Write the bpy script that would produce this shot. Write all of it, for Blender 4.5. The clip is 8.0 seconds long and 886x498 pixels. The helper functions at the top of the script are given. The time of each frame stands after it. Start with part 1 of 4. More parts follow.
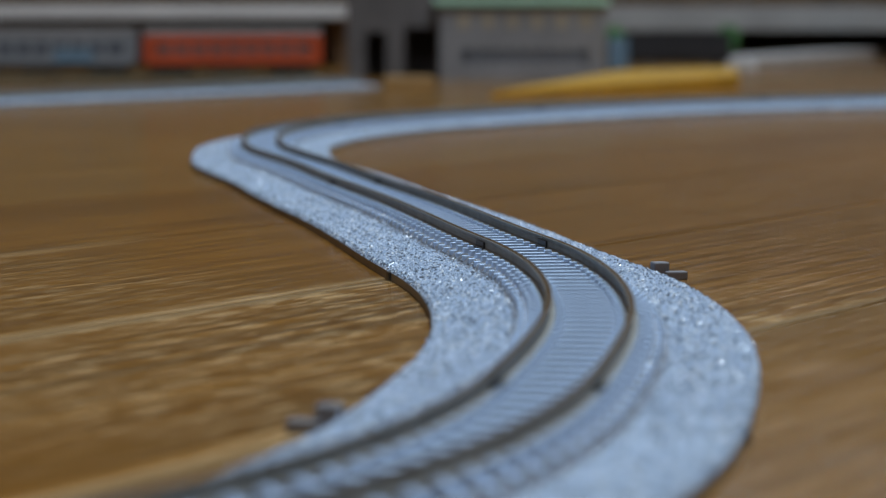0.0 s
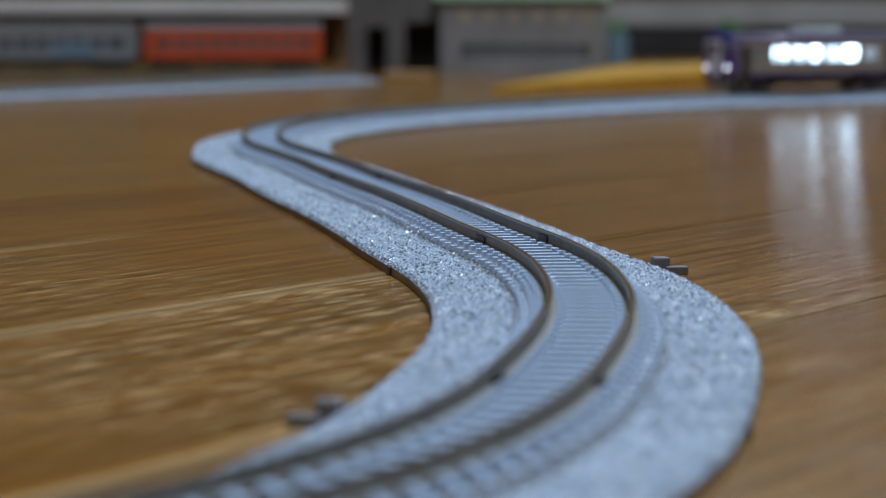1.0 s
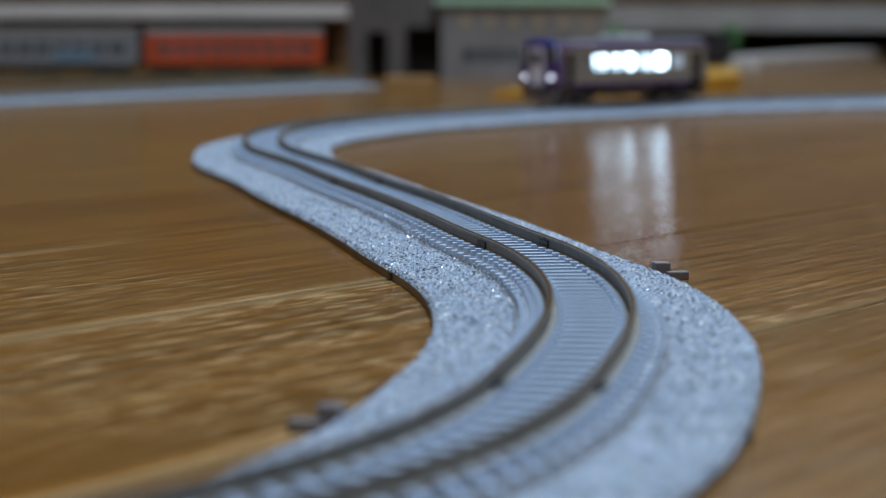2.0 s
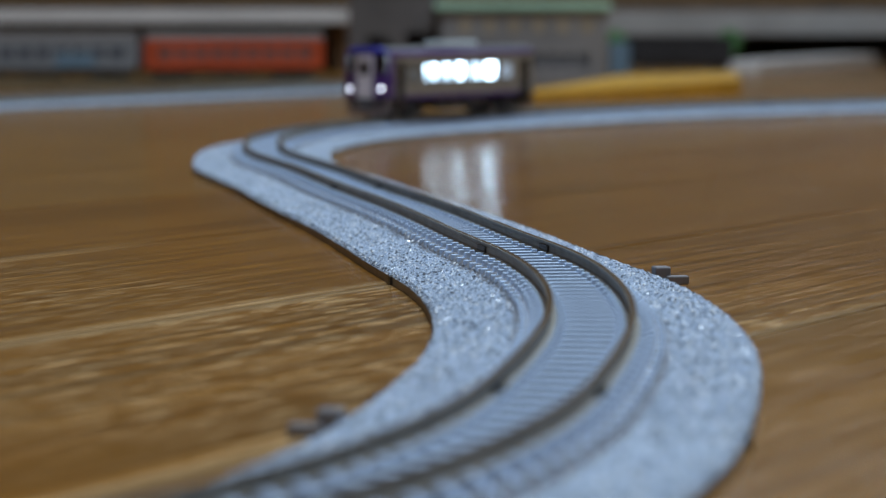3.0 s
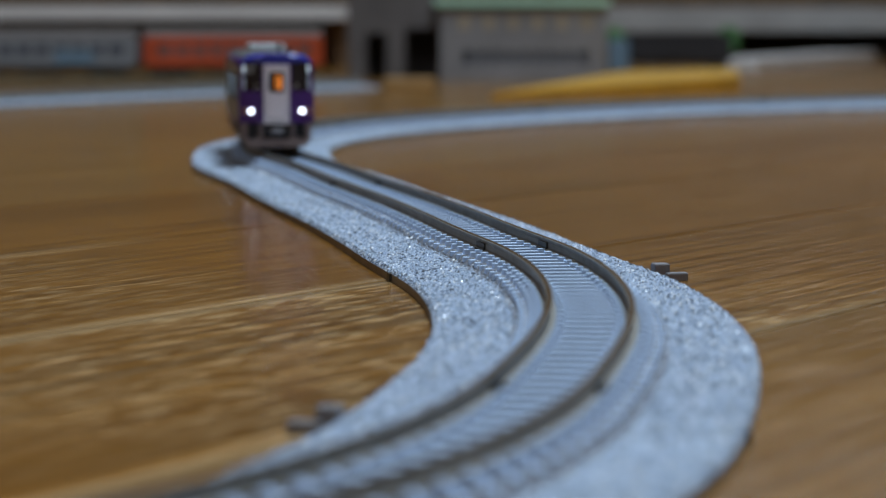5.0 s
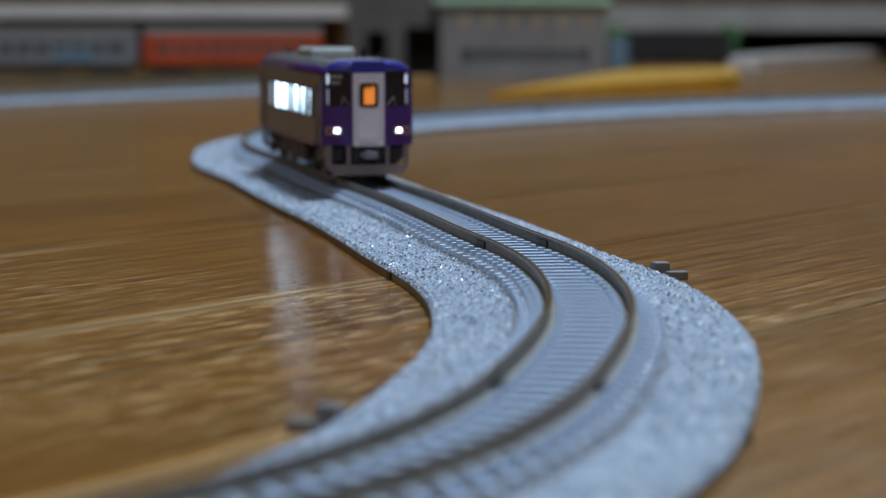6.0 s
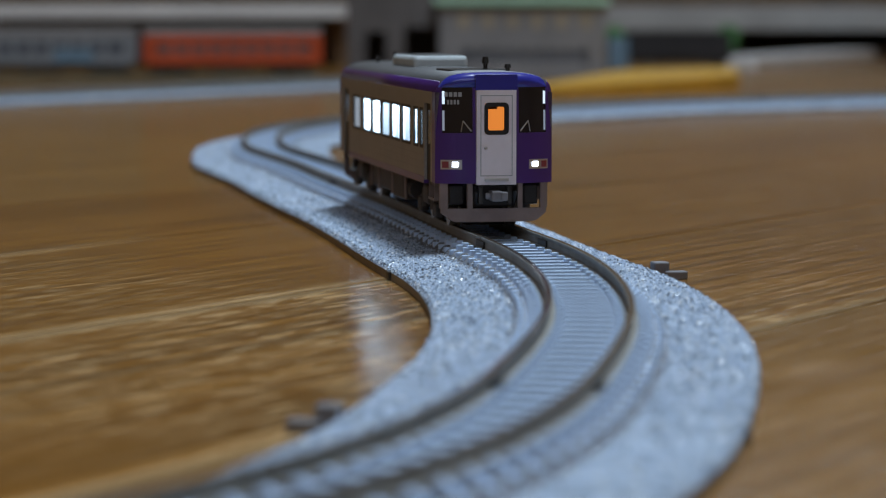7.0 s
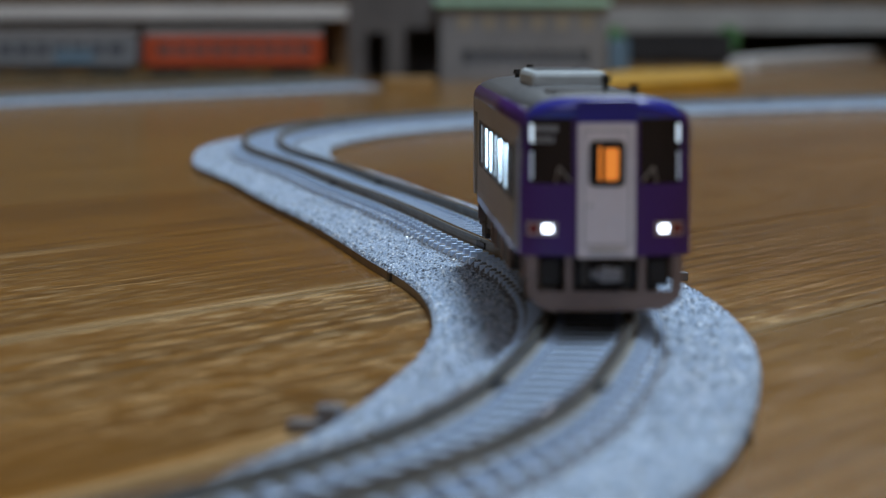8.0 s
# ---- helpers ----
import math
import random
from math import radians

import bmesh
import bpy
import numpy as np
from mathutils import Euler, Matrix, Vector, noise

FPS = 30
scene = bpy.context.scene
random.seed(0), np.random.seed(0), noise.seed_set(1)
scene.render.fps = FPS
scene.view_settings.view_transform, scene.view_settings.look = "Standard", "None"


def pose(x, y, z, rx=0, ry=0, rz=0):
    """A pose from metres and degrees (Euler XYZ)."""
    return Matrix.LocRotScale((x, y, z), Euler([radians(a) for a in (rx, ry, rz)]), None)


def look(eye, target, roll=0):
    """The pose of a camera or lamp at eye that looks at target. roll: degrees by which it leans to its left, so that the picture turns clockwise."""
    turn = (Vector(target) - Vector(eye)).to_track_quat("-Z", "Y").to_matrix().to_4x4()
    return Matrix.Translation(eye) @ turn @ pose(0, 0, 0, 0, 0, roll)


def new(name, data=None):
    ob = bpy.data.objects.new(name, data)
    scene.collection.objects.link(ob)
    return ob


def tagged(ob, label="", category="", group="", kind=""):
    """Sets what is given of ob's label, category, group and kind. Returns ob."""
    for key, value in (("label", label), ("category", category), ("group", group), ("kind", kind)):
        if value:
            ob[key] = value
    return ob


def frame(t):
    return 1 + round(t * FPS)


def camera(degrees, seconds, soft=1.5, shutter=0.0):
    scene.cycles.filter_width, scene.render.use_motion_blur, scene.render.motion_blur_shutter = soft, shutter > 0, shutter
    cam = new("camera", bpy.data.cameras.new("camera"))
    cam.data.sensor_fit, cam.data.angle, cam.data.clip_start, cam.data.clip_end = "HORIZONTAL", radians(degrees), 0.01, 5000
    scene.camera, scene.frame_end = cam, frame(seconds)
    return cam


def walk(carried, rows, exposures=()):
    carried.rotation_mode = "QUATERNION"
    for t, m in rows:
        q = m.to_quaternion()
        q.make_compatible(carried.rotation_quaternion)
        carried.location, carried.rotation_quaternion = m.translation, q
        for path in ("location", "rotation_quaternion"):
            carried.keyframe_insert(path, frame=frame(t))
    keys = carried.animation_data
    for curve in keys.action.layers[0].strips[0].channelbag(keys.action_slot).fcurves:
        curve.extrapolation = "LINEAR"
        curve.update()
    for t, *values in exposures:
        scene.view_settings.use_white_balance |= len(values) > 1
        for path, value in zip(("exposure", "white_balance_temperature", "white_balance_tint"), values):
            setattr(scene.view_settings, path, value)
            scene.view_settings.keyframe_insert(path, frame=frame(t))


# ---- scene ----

MM = 0.001

# camera: small hand tremor in tilt and pan, seconds, tilt and pan in degrees
cam = camera(20.05, 8.0, soft=1.2)
cam.data.dof.use_dof = True
cam.data.dof.focus_distance = 0.385
cam.data.dof.aperture_fstop = 31.0
SHAKE = [(0, 0, 0), (0.5, 0.088, 0), (1, 0.115, -0.015), (1.5, 0.079, -0.031), (2.2, -0.03, -0.031), (3, -0.102, -0.031),
         (3.5, -0.115, -0.027), (4, -0.090, -0.019), (4.5, -0.056, -0.015), (5.2, -0.02, -0.012), (6, 0.004, -0.012), (6.5, 0.004, -0.008),
         (7, 0.004, 0), (7.5, -0.008, -0.012), (8, -0.019, -0.015)]
walk(cam, [(t, pose(0, 0, 0.03947, 90 - 5.283 - tilt, 0, -pan)) for t, tilt, pan in SHAKE])

# ---- light ----
world = bpy.data.worlds.new("room_air")
scene.world = world
world.use_nodes = True
wbg = world.node_tree.nodes["Background"]
wbg.inputs[0].default_value = (0.62, 0.78, 1.0, 1)
wbg.inputs[1].default_value = 0.6


def area_lamp(name, eye, target, sx, sy, watts, color):
    d = bpy.data.lights.new(name, "AREA")
    d.shape, d.size, d.size_y, d.energy, d.color = "RECTANGLE", sx, sy, watts, color
    ob = new(name, d)
    ob.matrix_world = look(eye, target)
    return ob


LAMP_AT = (0.40, 0.60, 2.3)
area_lamp("ceiling_lamp_light", LAMP_AT, (LAMP_AT[0], LAMP_AT[1], 0), 0.40, 0.40, 66, (0.74, 0.885, 1.0))
# unseen light ahead, added for a cool sheen on level surfaces
area_lamp("north_fill_light", (0.9, 3.28, 1.35), (0.6, 0.8, 0.3), 1.3, 1.0, 5, (0.70, 0.85, 1.0))
# fill from behind the camera, added to brighten surfaces facing it
area_lamp("south_fill_light", (-0.25, -1.48, 1.4), (0, 0.5, 0.1), 1.4, 1.0, 6, (0.90, 0.93, 1.0))
scene.view_settings.exposure = -0.14

# ---- materials ----


def mat(name, color, rough=0.5, metal=0.0, noise_scale=0, amount=0.0, bump=0.0, bump_scale=0, coat=0.0, spec=0.5):
    m = bpy.data.materials.new(name)
    m.use_nodes = True
    nt = m.node_tree
    b = nt.nodes["Principled BSDF"]
    b.inputs["Base Color"].default_value = (*color, 1)
    b.inputs["Roughness"].default_value = rough
    b.inputs["Metallic"].default_value = metal
    b.inputs["Coat Weight"].default_value = coat
    b.inputs["Specular IOR Level"].default_value = spec
    tc = nt.nodes.new("ShaderNodeTexCoord")
    if noise_scale:
        n = nt.nodes.new("ShaderNodeTexNoise")
        n.inputs["Scale"].default_value, n.inputs["Detail"].default_value = noise_scale, 6
        r = nt.nodes.new("ShaderNodeMapRange")
        r.inputs[1].default_value, r.inputs[2].default_value = 0.3, 0.7
        r.inputs[3].default_value, r.inputs[4].default_value = 1 - amount, 1 + amount
        mul = nt.nodes.new("ShaderNodeVectorMath")
        mul.operation = "SCALE"
        mul.inputs[0].default_value = color
        nt.links.new(tc.outputs["Object"], n.inputs["Vector"])
        nt.links.new(n.outputs[0], r.inputs[0])
        nt.links.new(r.outputs[0], mul.inputs["Scale"])
        nt.links.new(mul.outputs[0], b.inputs["Base Color"])
    if bump:
        n2 = nt.nodes.new("ShaderNodeTexNoise")
        n2.inputs["Scale"].default_value, n2.inputs["Detail"].default_value = bump_scale, 4
        bp = nt.nodes.new("ShaderNodeBump")
        bp.inputs["Strength"].default_value, bp.inputs["Distance"].default_value = bump, 0.0003
        nt.links.new(tc.outputs["Object"], n2.inputs["Vector"])
        nt.links.new(n2.outputs[0], bp.inputs["Height"])
        nt.links.new(bp.outputs[0], b.inputs["Normal"])
    return m


def glow(name, color, strength):
    m = bpy.data.materials.new(name)
    m.use_nodes = True
    b = m.node_tree.nodes["Principled BSDF"]
    b.inputs["Base Color"].default_value = (*[min(1, c) * 0.6 for c in color], 1)
    b.inputs["Roughness"].default_value = 0.25
    b.inputs["Emission Color"].default_value = (*color, 1)
    b.inputs["Emission Strength"].default_value = strength
    return m


def ballast_material():
    m = bpy.data.materials.new("ballast")
    m.use_nodes = True
    nt = m.node_tree
    b = nt.nodes["Principled BSDF"]
    tc = nt.nodes.new("ShaderNodeTexCoord")
    v = nt.nodes.new("ShaderNodeTexVoronoi")
    v.inputs["Scale"].default_value = 2100
    bw = nt.nodes.new("ShaderNodeSeparateXYZ")
    ramp = nt.nodes.new("ShaderNodeValToRGB")
    e = ramp.color_ramp.elements
    e[0].position, e[0].color = 0.10, (0.08, 0.105, 0.15, 1)
    e[1].position, e[1].color = 0.97, (0.85, 0.90, 0.96, 1)
    mid = ramp.color_ramp.elements.new(0.24)
    mid.color = (0.26, 0.34, 0.47, 1)
    mid2 = ramp.color_ramp.elements.new(0.85)
    mid2.color = (0.38, 0.50, 0.67, 1)
    big = nt.nodes.new("ShaderNodeTexNoise")
    big.inputs["Scale"].default_value, big.inputs["Detail"].default_value = 90, 3
    r = nt.nodes.new("ShaderNodeMapRange")
    r.inputs[1].default_value, r.inputs[2].default_value, r.inputs[3].default_value, r.inputs[4].default_value = 0.3, 0.7, 0.85, 1.15
    mul = nt.nodes.new("ShaderNodeVectorMath")
    mul.operation = "SCALE"
    rr = nt.nodes.new("ShaderNodeMapRange")
    rr.inputs[3].default_value, rr.inputs[4].default_value = 0.75, 0.22
    bp = nt.nodes.new("ShaderNodeBump")
    bp.inputs["Strength"].default_value, bp.inputs["Distance"].default_value = 0.8, 0.0004
    L = nt.links.new
    L(tc.outputs["Object"], v.inputs["Vector"])
    L(tc.outputs["Object"], big.inputs["Vector"])
    L(v.outputs["Color"], bw.inputs[0])
    L(bw.outputs[0], ramp.inputs[0])
    L(big.outputs[0], r.inputs[0])
    L(ramp.outputs[0], mul.inputs[0])
    L(r.outputs[0], mul.inputs["Scale"])
    L(mul.outputs[0], b.inputs["Base Color"])
    L(bw.outputs[0], rr.inputs[0])
    L(rr.outputs[0], b.inputs["Roughness"])
    L(v.outputs["Distance"], bp.inputs["Height"])
    L(bp.outputs[0], b.inputs["Normal"])
    return m


BOARD_W, BOARD_L = 75.0, 1800.0
GRAIN = 57.5  # direction of the floor boards, degrees from +x


def floor_material(wear_glint):
    m = bpy.data.materials.new("oak_boards")
    m.use_nodes = True
    nt = m.node_tree
    L = nt.links.new
    b = nt.nodes["Principled BSDF"]
    tc = nt.nodes.new("ShaderNodeTexCoord")
    info = nt.nodes.new("ShaderNodeObjectInfo")
    mp = nt.nodes.new("ShaderNodeMapping")
    mp.inputs["Scale"].default_value = (9, 300, 1)
    add = nt.nodes.new("ShaderNodeVectorMath")
    add.operation = "ADD"
    off = nt.nodes.new("ShaderNodeVectorMath")
    off.operation = "SCALE"
    off.inputs[0].default_value = (31, 57, 0)
    L(info.outputs["Random"], off.inputs["Scale"])
    L(tc.outputs["Object"], mp.inputs["Vector"])
    L(mp.outputs[0], add.inputs[0])
    L(off.outputs[0], add.inputs[1])
    g = nt.nodes.new("ShaderNodeTexNoise")
    g.inputs["Scale"].default_value, g.inputs["Detail"].default_value, g.inputs["Roughness"].default_value = 1.0, 8, 0.65
    L(add.outputs[0], g.inputs["Vector"])
    mp2 = nt.nodes.new("ShaderNodeMapping")
    mp2.inputs["Scale"].default_value = (60, 900, 1)
    L(tc.outputs["Object"], mp2.inputs["Vector"])
    fine = nt.nodes.new("ShaderNodeTexNoise")
    fine.inputs["Scale"].default_value, fine.inputs["Detail"].default_value = 1.0, 5
    L(mp2.outputs[0], fine.inputs["Vector"])
    big = nt.nodes.new("ShaderNodeTexNoise")
    big.inputs["Scale"].default_value, big.inputs["Detail"].default_value = 14, 3
    L(tc.outputs["Object"], big.inputs["Vector"])
    ramp = nt.nodes.new("ShaderNodeValToRGB")
    e = ramp.color_ramp.elements
    # little-worn boards are greyer: cool reflected light put into their base colour
    e[0].position, e[0].color = 0.30, (0.100, 0.040, 0.006, 1) if wear_glint > 0.3 else (0.11, 0.049, 0.009, 1)
    e[1].position, e[1].color = 0.78, (0.235, 0.105, 0.015, 1) if wear_glint > 0.3 else (0.26, 0.132, 0.032, 1)
    mid = ramp.color_ramp.elements.new(0.52)
    mid.color = (0.165, 0.071, 0.0115, 1) if wear_glint > 0.3 else (0.165, 0.080, 0.018, 1)
    mix = nt.nodes.new("ShaderNodeMath")
    mix.operation = "MULTIPLY_ADD"
    mix.inputs[1].default_value = 0.35
    L(fine.outputs[0], mix.inputs[0])
    sub = nt.nodes.new("ShaderNodeMath")
    sub.operation = "SUBTRACT"
    sub.inputs[1].default_value = 0.175
    L(mix.outputs[0], sub.inputs[0])
    L(g.outputs[0], mix.inputs[2])
    L(sub.outputs[0], ramp.inputs[0])
    r = nt.nodes.new("ShaderNodeMapRange")
    r.inputs[1].default_value, r.inputs[2].default_value, r.inputs[3].default_value, r.inputs[4].default_value = 0.3, 0.7, 1.30, 1.70
    L(big.outputs[0], r.inputs[0])
    scaled = nt.nodes.new("ShaderNodeVectorMath")
    scaled.operation = "SCALE"
    L(ramp.outputs[0], scaled.inputs[0])
    L(r.outputs[0], scaled.inputs["Scale"])

    def streaks(along, across, lo, hi, detail):
        q = nt.nodes.new("ShaderNodeMapping")
        q.inputs["Scale"].default_value = (along, across, 1)
        a2 = nt.nodes.new("ShaderNodeVectorMath")
        a2.operation = "ADD"
        L(tc.outputs["Object"], q.inputs["Vector"])
        L(q.outputs[0], a2.inputs[0])
        L(off.outputs[0], a2.inputs[1])
        w = nt.nodes.new("ShaderNodeTexNoise")
        w.inputs["Scale"].default_value, w.inputs["Detail"].default_value = 1.0, detail
        L(a2.outputs[0], w.inputs["Vector"])
        k = nt.nodes.new("ShaderNodeMapRange")
        k.inputs[1].default_value, k.inputs[2].default_value = lo, hi
        L(w.outputs[0], k.inputs[0])
        return k.outputs[0]

    def math2(op, a, c):
        q = nt.nodes.new("ShaderNodeMath")
        q.operation = op
        for k, x in enumerate((a, c)):
            if isinstance(x, (int, float)):
                q.inputs[k].default_value = x
            else:
                L(x, q.inputs[k])
        return q.outputs[0]

    sep = nt.nodes.new("ShaderNodeSeparateXYZ")
    L(tc.outputs["Object"], sep.inputs[0])
    # edge wear and painted glints both fade out along the board's length
    along_fade = nt.nodes.new("ShaderNodeMapRange")
    along_fade.inputs[1].default_value, along_fade.inputs[2].default_value, along_fade.inputs[3].default_value, along_fade.inputs[4].default_value = 0.53, 0.61, 1.0, 0.0
    L(sep.outputs[0], along_fade.inputs[0])
    # short pale streaks paint the varnish's golden reflections into the colour
    glint = math2("MULTIPLY", streaks(115, 800, 0.48, 0.60, 6), streaks(9, 20, 0.52 - 0.16 * wear_glint, 0.70 - 0.1 * wear_glint, 3))
    glint = math2("MULTIPLY", glint, along_fade.outputs[0])
    edge = math2("MINIMUM", sep.outputs[1], math2("SUBTRACT", BOARD_W * MM, sep.outputs[1]))
    em = nt.nodes.new("ShaderNodeMapRange")
    em.inputs[1].default_value, em.inputs[2].default_value, em.inputs[3].default_value, em.inputs[4].default_value = 0.0006, 0.0042, 1.0, 0.0
    L(edge, em.inputs[0])
    worn = math2("MULTIPLY", math2("MULTIPLY", em.outputs[0], streaks(24, 240, 0.12, 0.38, 5)), along_fade.outputs[0])
    pale = math2("MINIMUM", math2("ADD", math2("MULTIPLY", worn, min(0.9, 1.25 * wear_glint)), math2("MULTIPLY", glint, 0.03 + 0.95 * wear_glint)), 0.9)
    mul = nt.nodes.new("ShaderNodeMix")
    mul.data_type = "RGBA"
    L(pale, mul.inputs[0])
    L(scaled.outputs[0], mul.inputs[6])
    mul.inputs[7].default_value = (0.72, 0.49, 0.25, 1)
    dark = math2("SUBTRACT", 1.0, math2("ADD", math2("MULTIPLY", streaks(9, 800, 0.48, 0.66, 4), 0.25), math2("MULTIPLY", streaks(4, 420, 0.44, 0.60, 2), 0.10 + 0.40 * wear_glint)))
    fin = nt.nodes.new("ShaderNodeVectorMath")
    fin.operation = "SCALE"
    L(mul.outputs[2], fin.inputs[0])
    L(dark, fin.inputs["Scale"])
    L(fin.outputs[0], b.inputs["Base Color"])
    b.inputs["Specular IOR Level"].default_value = 0.48
    rough = nt.nodes.new("ShaderNodeMapRange")
    rough.inputs[1].default_value, rough.inputs[2].default_value = 0.3, 0.7
    rough.inputs[3].default_value, rough.inputs[4].default_value = 0.08, 0.25
    L(fine.outputs[0], rough.inputs[0])
    L(rough.outputs[0], b.inputs["Roughness"])
    bp = nt.nodes.new("ShaderNodeBump")
    bp.inputs["Strength"].default_value, bp.inputs["Distance"].default_value = 0.45, 0.0003
    L(sub.outputs[0], bp.inputs["Height"])
    L(bp.outputs[0], b.inputs["Normal"])
    return m


BALLAST = ballast_material()
FLOOR = floor_material(1.0)
FLOOR_USED = floor_material(0.6)
FLOOR_KEPT_COOL = floor_material(0.06)


def stone_material():
    m = mat("ballast_stone", (0.4, 0.4, 0.4), 0.5)
    nt = m.node_tree
    b = nt.nodes["Principled BSDF"]
    geo = nt.nodes.new("ShaderNodeNewGeometry")
    ramp = nt.nodes.new("ShaderNodeValToRGB")
    e = ramp.color_ramp.elements
    e[0].position, e[0].color = 0.05, (0.04, 0.05, 0.07, 1)
    e[1].position, e[1].color = 0.98, (0.90, 0.94, 0.98, 1)
    for p, c in ((0.20, (0.17, 0.22, 0.30, 1)), (0.34, (0.33, 0.43, 0.59, 1)), (0.88, (0.48, 0.58, 0.75, 1))):
        ramp.color_ramp.elements.new(p).color = c
    rr = nt.nodes.new("ShaderNodeMapRange")
    rr.inputs[3].default_value, rr.inputs[4].default_value = 0.6, 0.15
    nt.links.new(geo.outputs["Random Per Island"], ramp.inputs[0])
    nt.links.new(ramp.outputs[0], b.inputs["Base Color"])
    nt.links.new(geo.outputs["Random Per Island"], rr.inputs[0])
    nt.links.new(rr.outputs[0], b.inputs["Roughness"])
    return m


STONES = stone_material()
LIP = mat("grey_brown_plastic", (0.20, 0.17, 0.14), 0.5, noise_scale=300, amount=0.2)
# bed, pockets and bank: shade between sleepers and on slopes, put into the colour
BEDSHADE = mat("sleeper_bed_shade", (0.055, 0.075, 0.115), 0.8, noise_scale=1500, amount=0.3, spec=0.2)
GAPSHADE = mat("rail_pocket_shade", (0.04, 0.05, 0.07), 0.85, noise_scale=1500, amount=0.4, spec=0.2)
BANK = mat("bank_shade_ballast", (0.17, 0.185, 0.22), 0.85, noise_scale=1500, amount=0.5, bump=0.6, bump_scale=1500, spec=0.2)
SLEEPER = mat("grey_sleeper_plastic", (0.54, 0.69, 0.92), 0.45, noise_scale=400, amount=0.12, spec=0.3)
RAILSIDE = mat("rail_head_side", (0.24, 0.25, 0.24), 0.5, 0.2, noise_scale=300, amount=0.15, spec=0.3)
RAIL = mat("nickel_silver_rail", (0.25, 0.24, 0.215), 0.55, 0.0, noise_scale=300, amount=0.15, spec=0.25)
RAILHEAD = mat("polished_rail_head", (0.50, 0.45, 0.38), 0.2, 1.0, noise_scale=300, amount=0.1)
JOINER = mat("dark_rail_joiner", (0.05, 0.045, 0.04), 0.45, 0.5, noise_scale=500, amount=0.2)
TAB = mat("dark_grey_clip_plastic", (0.17, 0.17, 0.19), 0.5, noise_scale=500, amount=0.15)
STEEL = mat("grey_car_side", (0.30, 0.28, 0.25), 0.42, 0.2, noise_scale=250, amount=0.08)
PURPLE = mat("violet_paint", (0.062, 0.021, 0.17), 0.3, noise_scale=200, amount=0.06, coat=0.3)
BLUE = mat("deep_blue_paint", (0.025, 0.03, 0.30), 0.25, noise_scale=200, amount=0.06, coat=0.4)
ROOFGREY = mat("roof_grey_paint", (0.095, 0.10, 0.11), 0.5, noise_scale=300, amount=0.1)
UNITGREY = mat("light_grey_paint", (0.50, 0.57, 0.62), 0.45, noise_scale=300, amount=0.08)
DOORWHITE = mat("pale_grey_door_paint", (0.82, 0.78, 0.84), 0.4, noise_scale=300, amount=0.05)
DARKGLASS = mat("dark_glass", (0.022, 0.018, 0.02), 0.06, spec=0.6)
SMOKEGLASS = mat("smoky_glass", (0.34, 0.38, 0.42), 0.1)
RUBBER = mat("black_rubber", (0.012, 0.011, 0.012), 0.5)
SKIRT = mat("brownish_grey_plastic", (0.22, 0.17, 0.16), 0.5, noise_scale=300, amount=0.15)
UNDER = mat("dark_underframe_plastic", (0.042, 0.038, 0.036), 0.6, noise_scale=400, amount=0.3)
WHEEL = mat("wheel_metal", (0.35, 0.33, 0.30), 0.3, 0.9)
KNUCKLE = mat("cast_grey_knuckle", (0.22, 0.22, 0.24), 0.45, 0.3, noise_scale=500, amount=0.2)
SILVER = mat("silver_trim", (0.6, 0.6, 0.6), 0.3, 0.8)
LITWIN = glow("lit_window", (0.55, 0.78, 1.0), 6.0)
_nt = LITWIN.node_tree
_n = _nt.nodes.new("ShaderNodeTexNoise")
_n.inputs["Scale"].default_value = 260
_tc = _nt.nodes.new("ShaderNodeTexCoord")
_mp = _nt.nodes.new("ShaderNodeMapping")
_mp.inputs["Scale"].default_value = (1.0, 1.0, 0.25)
_r = _nt.nodes.new("ShaderNodeMapRange")
_r.inputs[1].default_value, _r.inputs[2].default_value, _r.inputs[3].default_value, _r.inputs[4].default_value = 0.42, 0.72, 1.3, 16.0
_nt.links.new(_tc.outputs["Object"], _mp.inputs[0])
_nt.links.new(_mp.outputs[0], _n.inputs["Vector"])
_nt.links.new(_n.outputs[0], _r.inputs[0])
_sep = _nt.nodes.new("ShaderNodeSeparateXYZ")
_up = _nt.nodes.new("ShaderNodeMapRange")
_up.inputs[1].default_value, _up.inputs[2].default_value, _up.inputs[3].default_value, _up.inputs[4].default_value = 0.0187, 0.0251, 0.6, 1.8
_lit = _nt.nodes.new("ShaderNodeMath")
_lit.operation = "MULTIPLY"
_nt.links.new(_tc.outputs["Object"], _sep.inputs[0])
_nt.links.new(_sep.outputs[2], _up.inputs[0])
_nt.links.new(_r.outputs[0], _lit.inputs[0])
_nt.links.new(_up.outputs[0], _lit.inputs[1])
_nt.links.new(_lit.outputs[0], _nt.nodes["Principled BSDF"].inputs["Emission Strength"])
DIMWIN = glow("dim_window", (0.55, 0.68, 0.85), 0.4)
HEADLAMP = glow("lit_headlamp", (0.75, 0.83, 1.0), 10.0)
CABSTREAK = glow("cab_edge_streak", (0.7, 0.85, 1.0), 1.1)
CABDIM = glow("cab_edge_dim_streak", (0.7, 0.82, 1.0), 0.22)
AMBER = glow("amber_lit_pane", (1.0, 0.31, 0.055), 0.8)
AMBERDARK = mat("amber_seat_silhouette", (0.20, 0.06, 0.01), 0.5)
REDLENS = mat("unlit_red_lens", (0.25, 0.05, 0.06), 0.2)
INTERIOR = mat("cab_interior", (0.05, 0.05, 0.055), 0.6)
TEXTGREY = mat("grey_lettering", (0.35, 0.37, 0.40), 0.5)
